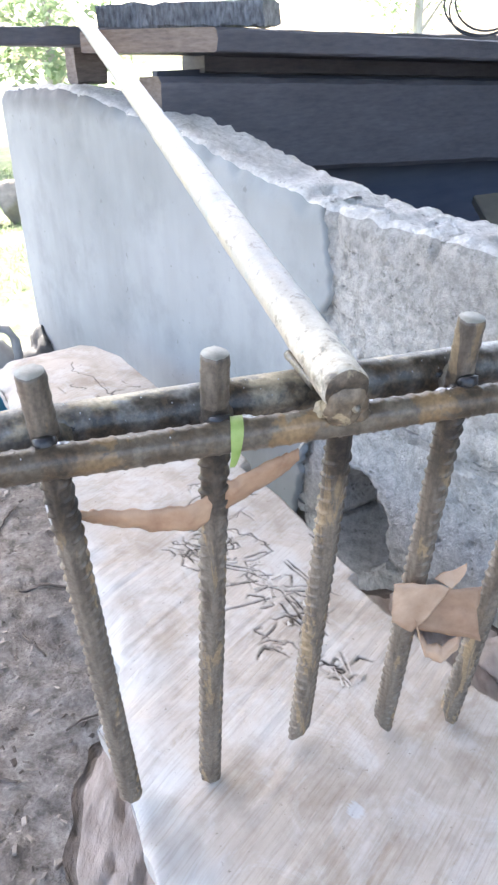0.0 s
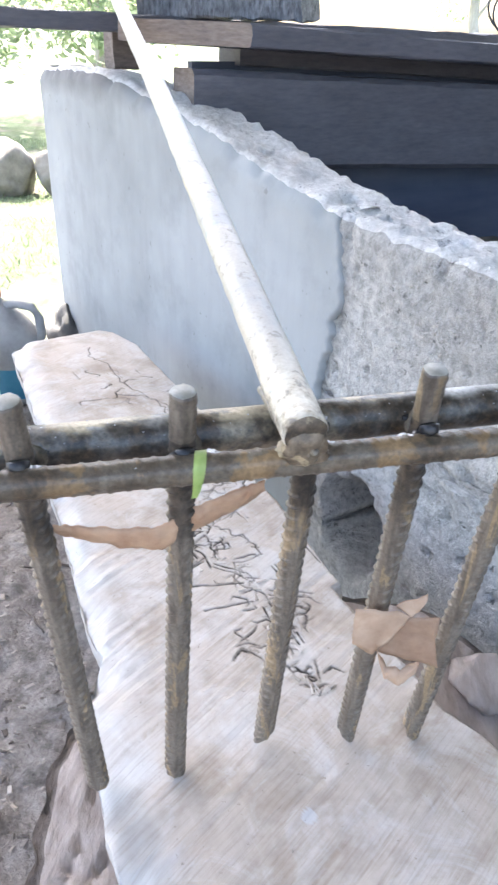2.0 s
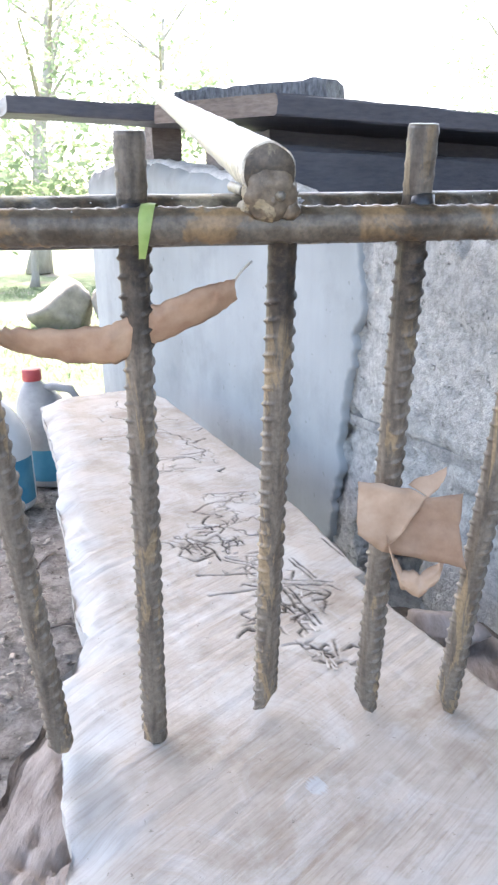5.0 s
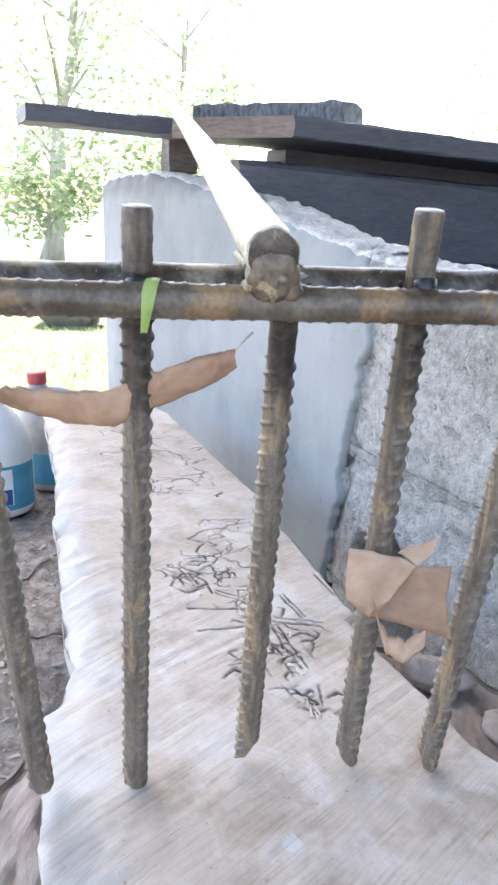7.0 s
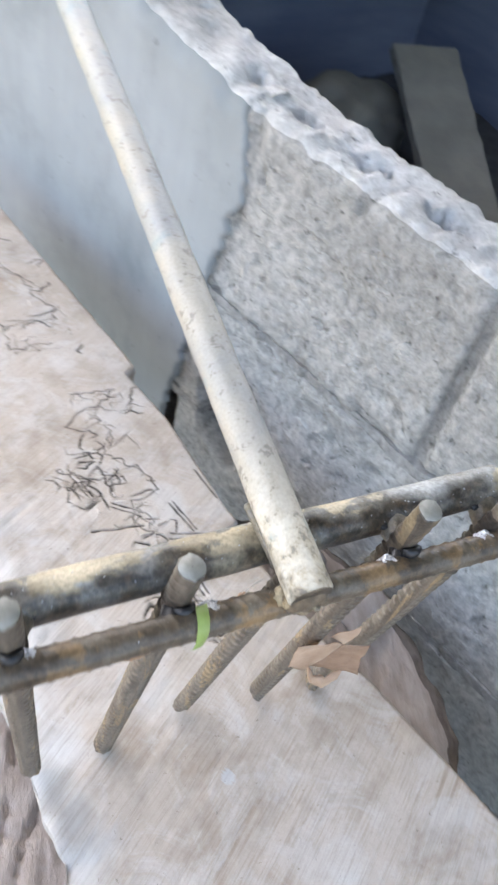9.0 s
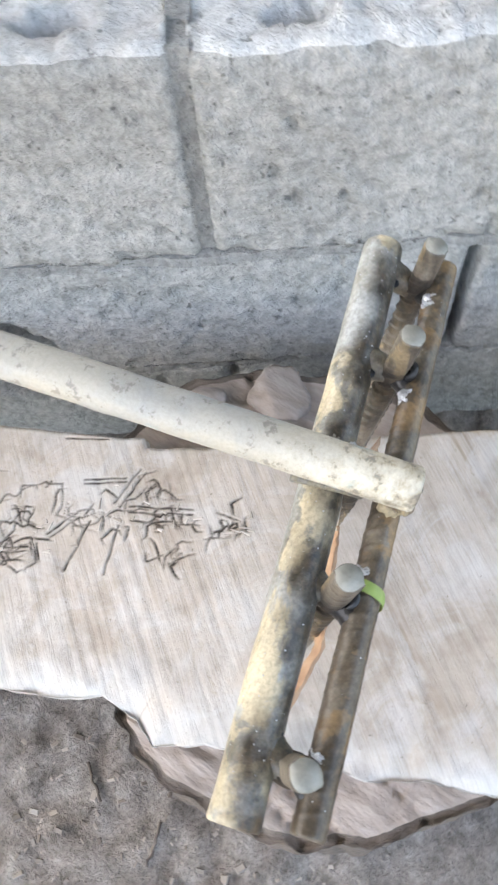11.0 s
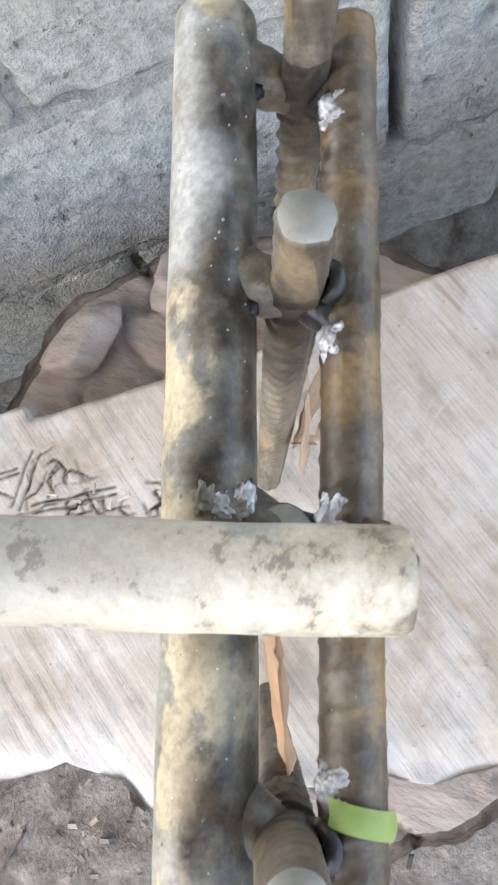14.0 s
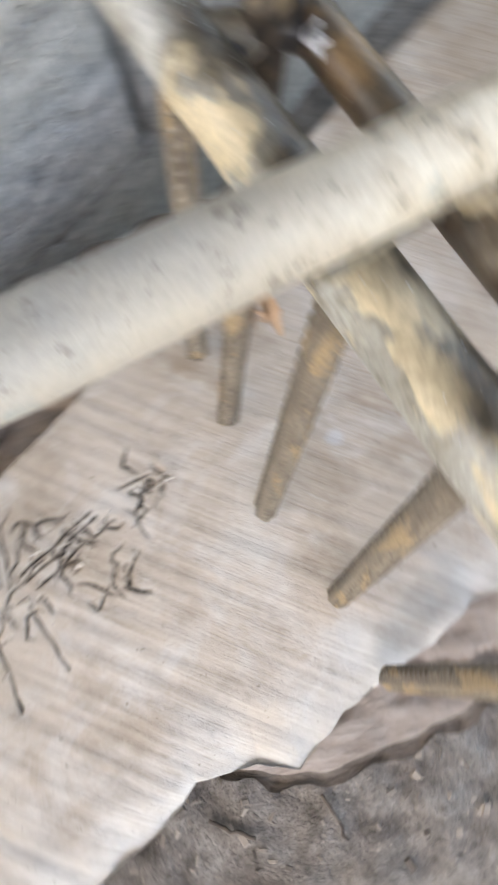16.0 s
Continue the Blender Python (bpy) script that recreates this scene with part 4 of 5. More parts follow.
part("blade", sheet("leaf", [(0.118, 0.356, 0.460), (0.123, 0.352, 0.449), (0.133, 0.351, 0.446), (0.143, 0.355, 0.453), (0.146, 0.362, 0.459)], lambda f: (0.006 * math.sin(math.pi * f) + 0.0012, 0.006 * math.sin(math.pi * f) + 0.001), M_PALELEAF, 0, 8.0, 30), leaf2, "curled lower edge of the leaf")
# a strip of green leaf stuck round the front bar
cf = Vector(FRONT_A).lerp(Vector(FRONT_B), 0.343)
ring_pts = []
for i in range(17):
    a = radians(55 + i * 11.0)
    fu, fv, fw = axes(FRONT_A, FRONT_B)
    c = cf + fw * (0.0022 - 0.0055 * i / 16)
    o = TO_FRONT * (-math.cos(a) * 0.0091) + Vector((0, 0, math.sin(a) * 0.0091 - (0.006 * max(0, i - 9) / 7)))
    ring_pts.append((c + o, fw))
tv = []
for i, (p, w) in enumerate(ring_pts):
    half = 0.0030 * (1 - 0.55 * max(0, i - 9) / 7)
    tv += [p - w * half, p - w * half * 0.3 + Vector((0, -0.0004, 0.0003)), p + w * half * 0.3 + Vector((0, -0.0004, 0.0003)), p + w * half]
solo("green_leaf_strip", mesh_of("strip", tv, [(i * 4 + j, i * 4 + j + 1, i * 4 + j + 5, i * 4 + j + 4) for i in range(16) for j in range(3)], M_TAPE), "small bright green leaf strip stuck to the front bar", "leaf")

# ---- wooden slab and the stump under it ----
LEFT = [(1.25, -0.37), (1.19, -0.458), (1.136, -0.468), (1.0, -0.393), (0.85, -0.31), (0.71, -0.248), (0.60, -0.19), (0.50, -0.142), (0.46, -0.113), (0.42, -0.110), (0.395, -0.119), (0.36, -0.092), (0.30, -0.066), (0.265, -0.045), (0.235, -0.038), (0.20, -0.012), (0.1, 0.03), (0.0, 0.07), (-0.2, 0.15)]
RIGHT = [(1.25, -0.345), (1.24, -0.31), (1.19, -0.255), (1.07, -0.178), (0.96, -0.107), (0.83, -0.021), (0.815, -0.014), (0.80, -0.022), (0.728, 0.029), (0.60, 0.094), (0.585, 0.104), (0.575, 0.098), (0.522, 0.132), (0.47, 0.169), (0.433, 0.19), (0.41, 0.22), (0.338, 0.275), (0.285, 0.315), (0.2, 0.375), (0.0, 0.51), (-0.2, 0.64)]
LEFT, RIGHT = [(-y, x) for y, x in LEFT], [(-y, x) for y, x in RIGHT]
SLAB_Z, SLAB_T = 0.33, 0.047
SMEAR = (-0.047, 0.302, 0.54, -0.84)  # middle and direction of a grey smear


def slab_mesh():
    rnd = random.Random(11)
    nv, side = 290, 9
    rows = list(np.arange(1.249, 0.80, -0.0018)) + list(np.arange(0.80, 0.42, -0.0010)) + list(np.arange(0.42, -0.12, -0.0021))
    nu = len(rows) - 1
    cracks = []
    trunks = [[(-0.335, 1.165), (-0.325, 1.125), (-0.285, 1.10), (-0.262, 1.06), (-0.245, 1.03), (-0.215, 1.005), (-0.19, 0.985), (-0.165, 0.965), (-0.145, 0.93), (-0.122, 0.915), (-0.118, 0.89), (-0.15, 0.88), (-0.175, 0.865), (-0.165, 0.82), (-0.115, 0.845)],
              [(-0.085, 0.755), (-0.06, 0.76), (-0.035, 0.77), (-0.05, 0.74), (-0.075, 0.725), (-0.085, 0.70), (-0.06, 0.695)],
              [(-0.03, 0.66), (0.0, 0.645), (0.02, 0.62), (-0.01, 0.60), (0.0, 0.57), (0.03, 0.555), (0.05, 0.53)]]
    for line in trunks:
        for (ax, ay), (bx, by) in zip(line, line[1:]):
            count = max(3, int(math.hypot(bx - ax, by - ay) / 0.0018))
            for q in range(count):
                f = q / count
                x, y = ax + (bx - ax) * f, ay + (by - ay) * f
                cracks.append((x + 0.006 * nz(x, y, 1.0, 70.0), y + 0.006 * nz(x, y, 5.0, 70.0), 0.55 + 0.45 * abs(nz(x, y, 9.0, 60.0))))
                if nz(x, y, 7.0, 25.0) > -0.12:
                    cracks.append((x + 0.011 + 0.014 * nz(x, y, 11.0, 55.0), y + 0.012 * nz(x, y, 15.0, 55.0) - 0.006, 0.9 * abs(nz(x, y, 19.0, 90.0)) + 0.25))
    bands = [(-0.20, 1.0, 0.05, 0.04, 16, 18), (-0.13, 0.85, 0.03, 0.03, 10, 18), (-0.05, 0.735, 0.018, 0.012, 8, 20), (-0.045, 0.655, 0.016, 0.022, 26, 16), (-0.066, 0.60, 0.008, 0.018, 12, 12), (-0.025, 0.615, 0.018, 0.016, 14, 14),
             (0.02, 0.56, 0.02, 0.015, 12, 14), (0.050, 0.508, 0.012, 0.018, 26, 12), (0.015, 0.480, 0.010, 0.010, 9, 10), (0.079, 0.446, 0.008, 0.008, 14, 8)]
    for bx, by, sx, sy, count, longest in bands:
        for _ in range(int(count * 0.85)):
            x, y = bx + rnd.gauss(0, sx), by + rnd.gauss(0, sy)
            ang = rnd.choice((2.3, 2.3, 0.7, 0.35, 1.4)) + rnd.uniform(-0.4, 0.4)
            deep, steps = rnd.uniform(0.5, 1.2), rnd.randint(longest, int(longest * 3.0))
            for q in range(steps):
                cracks.append((x, y, deep * math.sin(math.pi * (q + 0.5) / steps) ** 0.5 * rnd.uniform(0.6, 1.0)))
                if rnd.random() < 0.13:
                    ang += rnd.choice((-1.2, 1.2, 0.8, -0.8))
                ang += rnd.uniform(-0.12, 0.12)
                x, y = x + 0.0012 * math.cos(ang), y + 0.0012 * math.sin(ang)
    # long straight splits with a lifted splinter between two lines
    for ax, ay, bx, by, gap in ((-0.046, 0.559, 0.005, 0.571, 0.0), (-0.029, 0.525, 0.018, 0.545, 0.0), (-0.03, 0.592, 0.003, 0.582, 0.005), (0.033, 0.556, 0.077, 0.558, 0.007), (0.032, 0.601, 0.058, 0.567, 0.004), (0.033, 0.545, 0.066, 0.490, 0.006), (0.028, 0.538, 0.052, 0.498, 0.0),
                                (0.075, 0.640, 0.096, 0.598, 0.0), (0.060, 0.650, 0.084, 0.612, 0.0), (-0.075, 0.632, -0.052, 0.600, 0.005)):
        d = Vector((bx - ax, by - ay))
        side_step = Vector((-d.y, d.x)).normalized() * gap
        for shift in ((0.0, 1.0) if gap else (0.0,)):
            for q in range(int(d.length / 0.0009)):
                f = q * 0.0009 / d.length
                x, y = ax + d.x * f + side_step.x * shift, ay + d.y * f + side_step.y * shift
                cracks.append((x + 0.0016 * nz(x, y, 2.0, 60.0), y + 0.0016 * nz(x, y, 6.0, 60.0), 0.5 + 0.7 * abs(nz(x, y, 3.0, 80.0))))
    cell = {}
    for c in cracks:
        cell.setdefault((int(c[0] // 0.003), int(c[1] // 0.003)), []).append(c)
    verts, dirt_shade, rims = [], [], []
    for i in range(nu + 1):
        y = float(rows[i])
        xl = lerp_table(LEFT, -y) + 0.004 * nz(y, 0, 1.0, 30.0) + 0.002 * nz(y, 0, 5.0, 90.0)
        xr = lerp_table(RIGHT, -y) + 0.0015 * nz(y, 3, 1.0, 40.0)
        xr = max(xr, xl + 0.01)
        ring, dr = [], []
        for j in range(side):
            f = j / side
            w = 0.002 * nz(y, f * 2, 3.0, 18.0)
            ring.append((xl + 0.012 - 0.02 * math.sin(f * math.pi * 0.5 + 0.3) * 0.6 + w, y, SLAB_Z - SLAB_T * (1 - f) - 0.004))
            dr.append(0.12)
        for j in range(nv + 1):
            f = j / nv
            x = xl + (xr - xl) * f
            e, e2 = (x - xl), (xr - x)
            z = SLAB_Z + 0.0012 * nz(x, y, 0, 12.0) - (0.010 + 0.006 * nz(x, y, 8.0, 25.0)) * max(0.0, 1 - e / 0.045) ** 2 + 0.004 * max(0.0, 1 - e / 0.05) * nz(x, y, 6.0, 48.0) - 0.003 * max(0.0, 1 - e2 / 0.006) ** 2
            v = x * 0.57 + y * 0.82
            z += (0.0009 if y < 0.6 else 0.0003) * nz(x * 0.82 - y * 0.57, v * 0.06, 2.0, 130.0)
            d = 0.0
            ci, cj = int(x // 0.003), int(y // 0.003)
            for di in (-1, 0, 1):
                for dj in (-1, 0, 1):
                    for cx, cy, k in cell.get((ci + di, cj + dj), ()):
                        d = max(d, k * max(0.0, 1 - math.hypot(x - cx, y - cy) / 0.0019))
            z -= 0.0026 * d
            ring.append((x, y, z))
            along, off = (x - SMEAR[0]) * SMEAR[2] + (y - SMEAR[1]) * SMEAR[3], (x - SMEAR[0]) * SMEAR[3] - (y - SMEAR[1]) * SMEAR[2]
            smear = max(0.0, 1.1 - (along / 0.055) ** 2 - (off / 0.017) ** 2 + 0.8 * nz(x, y, 2.0, 45.0))
            dr.append(min(0.95, max(0.0, d * 1.7 - 0.15, 0.22 * min(1.0, smear))))
        for j in range(1, side + 1):
            f = j / side
            ring.append((xr + 0.002 * nz(y, f, 6.0, 50.0) + 0.002, y, SLAB_Z - SLAB_T * f - 0.003))
            dr.append(0.15)
        verts += ring
        dirt_shade += dr
        rims += [min(0.9, max(0.0, 0.60 - max(0.0, p[0] - xl) / 0.10 + 0.5 * nz(p[0], p[1], 3.0, 26.0)) + (0.9 if math.hypot(p[0] - 0.08, p[1] - 0.322) < 0.006 else 0.0)) for p in ring]
    n = len(ring)
    faces = [(i * n + j, i * n + (j + 1) % n, (i + 1) * n + (j + 1) % n, (i + 1) * n + j) for i in range(nu) for j in range(n)]
    faces += [tuple(range(n)), tuple(range(nu * n + n - 1, nu * n - 1, -1))]
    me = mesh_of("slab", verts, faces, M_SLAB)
    at = me.attributes.new("dirt_shade", "FLOAT", "POINT")
    at.data.foreach_set("value", dirt_shade)
    rim_light = me.attributes.new("rim_light", "FLOAT", "POINT")
    rim_light.data.foreach_set("value", rims)
    return fixed(me)


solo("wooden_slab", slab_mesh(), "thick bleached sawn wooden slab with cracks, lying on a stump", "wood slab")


def stump_mesh():
    rings, nang = [], 260
    for lvl in range(52):
        ring = []
        for a in range(nang):
            g = 2 * math.pi * a / nang
            r = 0.228 + 0.014 * nz(math.cos(g), math.sin(g), 0.0, 2.2) + 0.006 * nz(math.cos(g), math.sin(g), 3.0, 8.0) + 0.0015 * nz(math.cos(g), math.sin(g), 5.0, 28.0) + 0.05 * max(0.0, math.cos(g - radians(72))) ** 4
            if lvl < 10:
                z = -0.03 + 0.30 * lvl / 9
                rr = r + 0.02 * (1 - lvl / 9) + 0.007 * nz(math.cos(g) * 6, math.sin(g) * 6, z * 6, 2.0)
            else:
                rr = r * (1 - (lvl - 9.5) / 43)
                x, y = rr * math.cos(g), rr * math.sin(g)
                z = 0.270 + 0.004 * nz(x * 2.2, y * 0.7, 0, 9.0) + 0.0012 * nz(x * 3.4, y * 0.6, 3.0, 26.0) + 0.0008 * nz(x * 2.5, y * 0.7, 4.0, 80.0)
                z -= 0.009 * max(0.0, 1 - abs(nz(x * 1.6, y * 0.5, 7.0, 10.0)) * 26) + 0.003 * max(0.0, 1 - abs(nz(x * 2.2, y * 0.8, 2.0, 22.0)) * 9)
                z = min(z, 0.2815)
                z -= 0.004 * max(0.0, 1 - (r - rr) / 0.008)
            ring.append((0.09 + rr * math.cos(g), 0.36 + rr * math.sin(g), z))
        rings.append(ring)
    verts, faces = loft(rings)
    return verts, faces, nang


sv, sf, na = stump_mesh()
stump = thing("tree_stump", "rough brown split tree stump under the slab", "stump")
part("stump_wood", fixed(mesh_of("stump", sv, sf, [M_STUMP, M_BARK], True, [1 if f < na * 11 else 0 for f in range(len(sf))])), stump)
for k, (x, y, sx, sy, sz, t) in enumerate(((0.245, 0.515, 0.045, 0.03, 0.022, 0.6), (0.17, 0.58, 0.045, 0.025, 0.02, -0.5))):
    part("wood_lump", chunk("lump", (x, y, 0.278), (sx * 1.15, sy * 1.2, sz), M_STUMP, 40 + k, t), stump, "torn brown wood fibres")

# loose slivers of wood on the slab
rnd = random.Random(5)
sl_v, sl_f = [], []
FLAKES = [(-0.045, 0.65, 0.02, 0.022), (-0.02, 0.60, 0.022, 0.018), (0.05, 0.51, 0.012, 0.016), (0.03, 0.56, 0.02, 0.012), (0.078, 0.446, 0.009, 0.008), (-0.15, 0.88, 0.04, 0.06)]
for k in range(42):
    fx, fy, gx2, gy2 = FLAKES[k % 6]
    bx, by = fx + rnd.gauss(0, gx2), fy + rnd.gauss(0, gy2)
    if not lerp_table(LEFT, -by) + 0.03 < bx < lerp_table(RIGHT, -by) - 0.012:
        continue
    ln, wd, an = rnd.uniform(0.002, 0.006), rnd.uniform(0.0008, 0.0022), rnd.choice((2.3, 0.9, 0.3, 2.0)) + rnd.uniform(-0.4, 0.4)
    u, v = Vector((math.cos(an), math.sin(an), rnd.uniform(-0.06, 0.06))), Vector((-math.sin(an), math.cos(an), 0))
    c = Vector((bx, by, SLAB_Z + 0.001))
    b0 = len(sl_v)
    for su, sv2, zz in ((-1, -1, 0), (1, -0.4, 0), (1, 0.4, 0), (-1, 1, 0), (-1, -0.7, 1), (1, -0.2, 1), (1, 0.2, 1), (-1, 0.7, 1)):
        sl_v.append(c + u * su * ln + v * sv2 * wd + Vector((0, 0, zz * 0.0009)))
    sl_f += [(b0, b0 + 3, b0 + 2, b0 + 1), (b0 + 4, b0 + 5, b0 + 6, b0 + 7)] + [(b0 + a, b0 + (a + 1) % 4, b0 + 4 + (a + 1) % 4, b0 + 4 + a) for a in range(4)]
solo("wood_slivers", mesh_of("slivers", sl_v, sl_f, M_SLIVER, False), "loose splinters and crumbs of wood on the slab", "debris", "", "stuff")

# litter on the soil
rnd = random.Random(8)
li_v, li_f = [], []
for k in range(5200):
    x, y = rnd.uniform(-1.0, 0.05), rnd.uniform(0.15, 1.75)
    if x > lerp_table(LEFT, -y) + 0.02 and y < 1.1:
        continue
    sz = rnd.choice((0.0015, 0.002, 0.003, 0.004, 0.006)) * rnd.uniform(0.6, 1.3)
    an, tl = rnd.uniform(0, 6.28), rnd.uniform(-0.5, 0.5)
    u, v = Vector((math.cos(an), math.sin(an), tl * 0.5)), Vector((-math.sin(an), math.cos(an), rnd.uniform(-0.4, 0.4)))
    asp = rnd.uniform(0.2, 0.8)
    c = Vector((x, y, ground_height(x, y) + sz * 0.25))
    b0 = len(li_v)
    for su, sv2, zz in ((-1, -0.8, -1), (1, -1, -1), (0.8, 1, -1), (-1, 0.9, -1), (-0.7, -0.6, 1), (0.8, -0.6, 1), (0.6, 0.7, 1), (-0.8, 0.6, 1)):
        li_v.append(c + u * su * sz + v * sv2 * sz * asp + Vector((0, 0, zz * sz * 0.12)))
    li_f += [(b0, b0 + 3, b0 + 2, b0 + 1), (b0 + 4, b0 + 5, b0 + 6, b0 + 7)] + [(b0 + a, b0 + (a + 1) % 4, b0 + 4 + (a + 1) % 4, b0 + 4 + a) for a in range(4)]
solo("soil_litter", mesh_of("litter", li_v, li_f, M_CHIP, False), "wood chips, pebbles and leaf crumbs strewn on the soil", "debris", "", "stuff")

rnd = random.Random(31)
TWIGS = [(-0.26, 0.66, 0.6, 0.09), (-0.33, 0.80, 2.4, 0.07), (-0.22, 0.47, 1.1, 0.05), (-0.42, 0.95, 0.2, 0.10), (-0.30, 0.58, 2.9, 0.06), (-0.52, 1.12, 1.4, 0.08), (-0.24, 0.38, 0.3, 0.05)]
for k in range(7):
    x, y, an, ln = TWIGS[k]
    pts = []
    for i in range(9):
        q = Vector((x + math.cos(an) * ln * i / 8 + 0.004 * nz(i * 0.6, k, 0), y + math.sin(an) * ln * i / 8 + 0.004 * nz(k, i * 0.6, 0), 0))
        q.z = ground_height(q.x, q.y) + 0.004
        pts.append(q)
    solo("twig", tube("twig", pts, rnd.uniform(0.0015, 0.003), M_BARK, 8), "thin dark dry twig lying on the soil", "twig", "twigs on the soil")

# ---- timbers on the wall ----
D2, ACROSS = Vector((0.855, 0.516, -0.045)), Vector((-0.70, 0.72, 0))
solo("timber_plank", board("plank", (-0.073, 1.341, 0.835), D2, 1.9, ACROSS, 0.22, 0.036, [M_OLDWOOD, M_LIT_END], 2.0, 0.0015, 36, -0.72), "wide dark weathered timber plank laid over the bay", "plank", "timbers on the wall")
solo("timber_plank", board("plank", (-0.572, 1.345, 0.853), (0.80, 0.60, -0.02), 1.5, (-0.6, 0.8, 0), 0.10, 0.030, [M_OLDWOOD], 4.0), "narrow dark plank sticking out past the wall", "plank", "timbers on the wall")
solo("timber_beam", board("beam", (-0.177, 1.381, 0.765), D2, 1.9, ACROSS, 0.10, 0.165, [M_OLDWOOD, M_LIT_END], 6.0), "squared dark beam resting on the broken wall top", "beam", "timbers on the wall")
# added filler that blocks the bright yard behind the recess
solo("gap_lath", board("lath", (-0.112, 1.525, 0.798), D2, 1.8, ACROSS, 0.10, 0.032, [M_OLDWOOD], 7.0), "dark lath added between beam and plank to keep the gap dark", "lath", "timbers on the wall")
solo("wood_spacer", board("spacer", (-0.378, 1.612, 0.822), (0.80, 0.60, 0), 0.065, (-0.6, 0.8, 0), 0.05, 0.072, [M_SPACER], 9.0, 0.0015, 10), "small weathered wood block propping the narrow plank", "spacer")
charred = thing("charred_block", "charred ridged wooden block lying on the plank", "wood block")
part("block_body", board("charred", (-0.33, 1.625, 0.886), (0.95, -0.31, -0.01), 0.345, (0.31, 0.95, 0), 0.10, 0.042, [M_CHAR], 12.0, 0.0035, 60), charred)


COIL = Vector((0.46, 1.78, 0.815))
solo("cable_coil", tube("coil", [COIL + Vector((0.075 * math.cos(a) * (1 + 0.12 * math.sin(a * 0.37)), 0.03 * math.sin(a * 0.5), 0.062 + 0.058 * math.sin(a) + 0.006 * math.sin(a * 0.7))) for a in [i * 0.22 for i in range(86)]], 0.0022, M_RUBBER), "loose black cable coil on the plank", "cable")

# things lying in the dark bay
bottle = thing("plastic_bottle", "pale blue plastic bottle lying in the dark bay", "bottle")
BO = Vector((0.60, 1.16, 0.385))
part("bottle_body", rod("bottle", BO, BO + Vector((0.10, -0.02, 0.0)), 0.032, [M_BOTTLE], 0, 14, 24, 0.001), bottle)
part("bottle_cap", rod("cap", BO + Vector((0.10, -0.02, 0)), BO + Vector((0.135, -0.027, 0)), 0.018, [M_JUG2], 0, 6, 20), bottle, "dull white screw cap")
solo("grey_board", board("gb", (0.42, 1.55, 0.53), (0.12, -0.8, -0.35), 0.42, (0.9, 0.2, 0.1), 0.13, 0.02, [M_GREYB], 3.0), "grey offcut board leaning in the dark bay", "board")
solo("grey_sack", blob("sack", (0.36, 1.50, 0.40), (0.12, 0.09, 0.07), M_GREYB, 3.0, 0.3, 1.6, 0.4, 4, 0.05), "crumpled grey sack in the dark bay", "sack")
BAY_N = 40
bay_far = [on_wall(-1.7 + 2.4 * i / BAY_N, -THICK - 0.95, 0) for i in range(BAY_N + 1)]
bay_under = [Vector((-0.20, 1.50, 0)) + Vector((0.855, 0.516, 0)) * (0.96 * i / BAY_N) for i in range(BAY_N + 1)]


def upright(name, path, z0, z1, back, mat):
    rings = []
    for p in path:
        w = 0.004 * nz(p.x, p.y, 1.0, 12.0)
        rings.append([p + Vector((0, w, z0)), p + Vector((0, w, (z0 + z1) / 2)), p + Vector((0, w, z1)), p + back + Vector((0, 0, z1)), p + back + Vector((0, 0, z0))])
    verts, faces = loft(rings)
    return fixed(mesh_of(name, verts, faces, mat, False))


# added dark sheets in place of the shaded depth under the timbers
solo("wall_bay", upright("bay_wall", bay_far, 0.2, 0.80, Vector((0.02, 0.02, 0)), M_BAY_SHADE), "dark sheet added to close the bay, standing for its shade", "wall", "", "structure")
solo("wall_under", upright("bay_wall", bay_under, 0.2, 0.772, Vector((-0.012, 0.02, 0)), M_BAY_SHADE), "dark blue sheet added behind the beam, standing for the shade there", "wall", "", "structure")


# ---- jugs by the wall ----
def lathe(name, profile, mat, sides=40, squash=1.0, at=(0, 0, 0), shift=0.0, above=0.15):
    rings = [[(at[0] + shift * max(0.0, min(1.0, (z - above) / 0.1)) + r * math.cos(2 * math.pi * j / sides), at[1] + r * squash * math.sin(2 * math.pi * j / sides), at[2] + z) for j in range(sides)] for r, z in profile]
    verts, faces = loft(rings)
    return fixed(mesh_of(name, verts, faces, mat))


def label_sheet(name, at, radius, a0, a1, z0, z1, mat, n=24):
    verts = []
    for i in range(n + 1):
        a = radians(a0 + (a1 - a0) * i / n)
        for z in (z0, z1):
            verts.append((at[0] + radius * math.cos(a), at[1] + radius * math.sin(a), at[2] + z))
    return mesh_of(name, verts, [(2 * i, 2 * i + 2, 2 * i + 3, 2 * i + 1) for i in range(n)], mat)


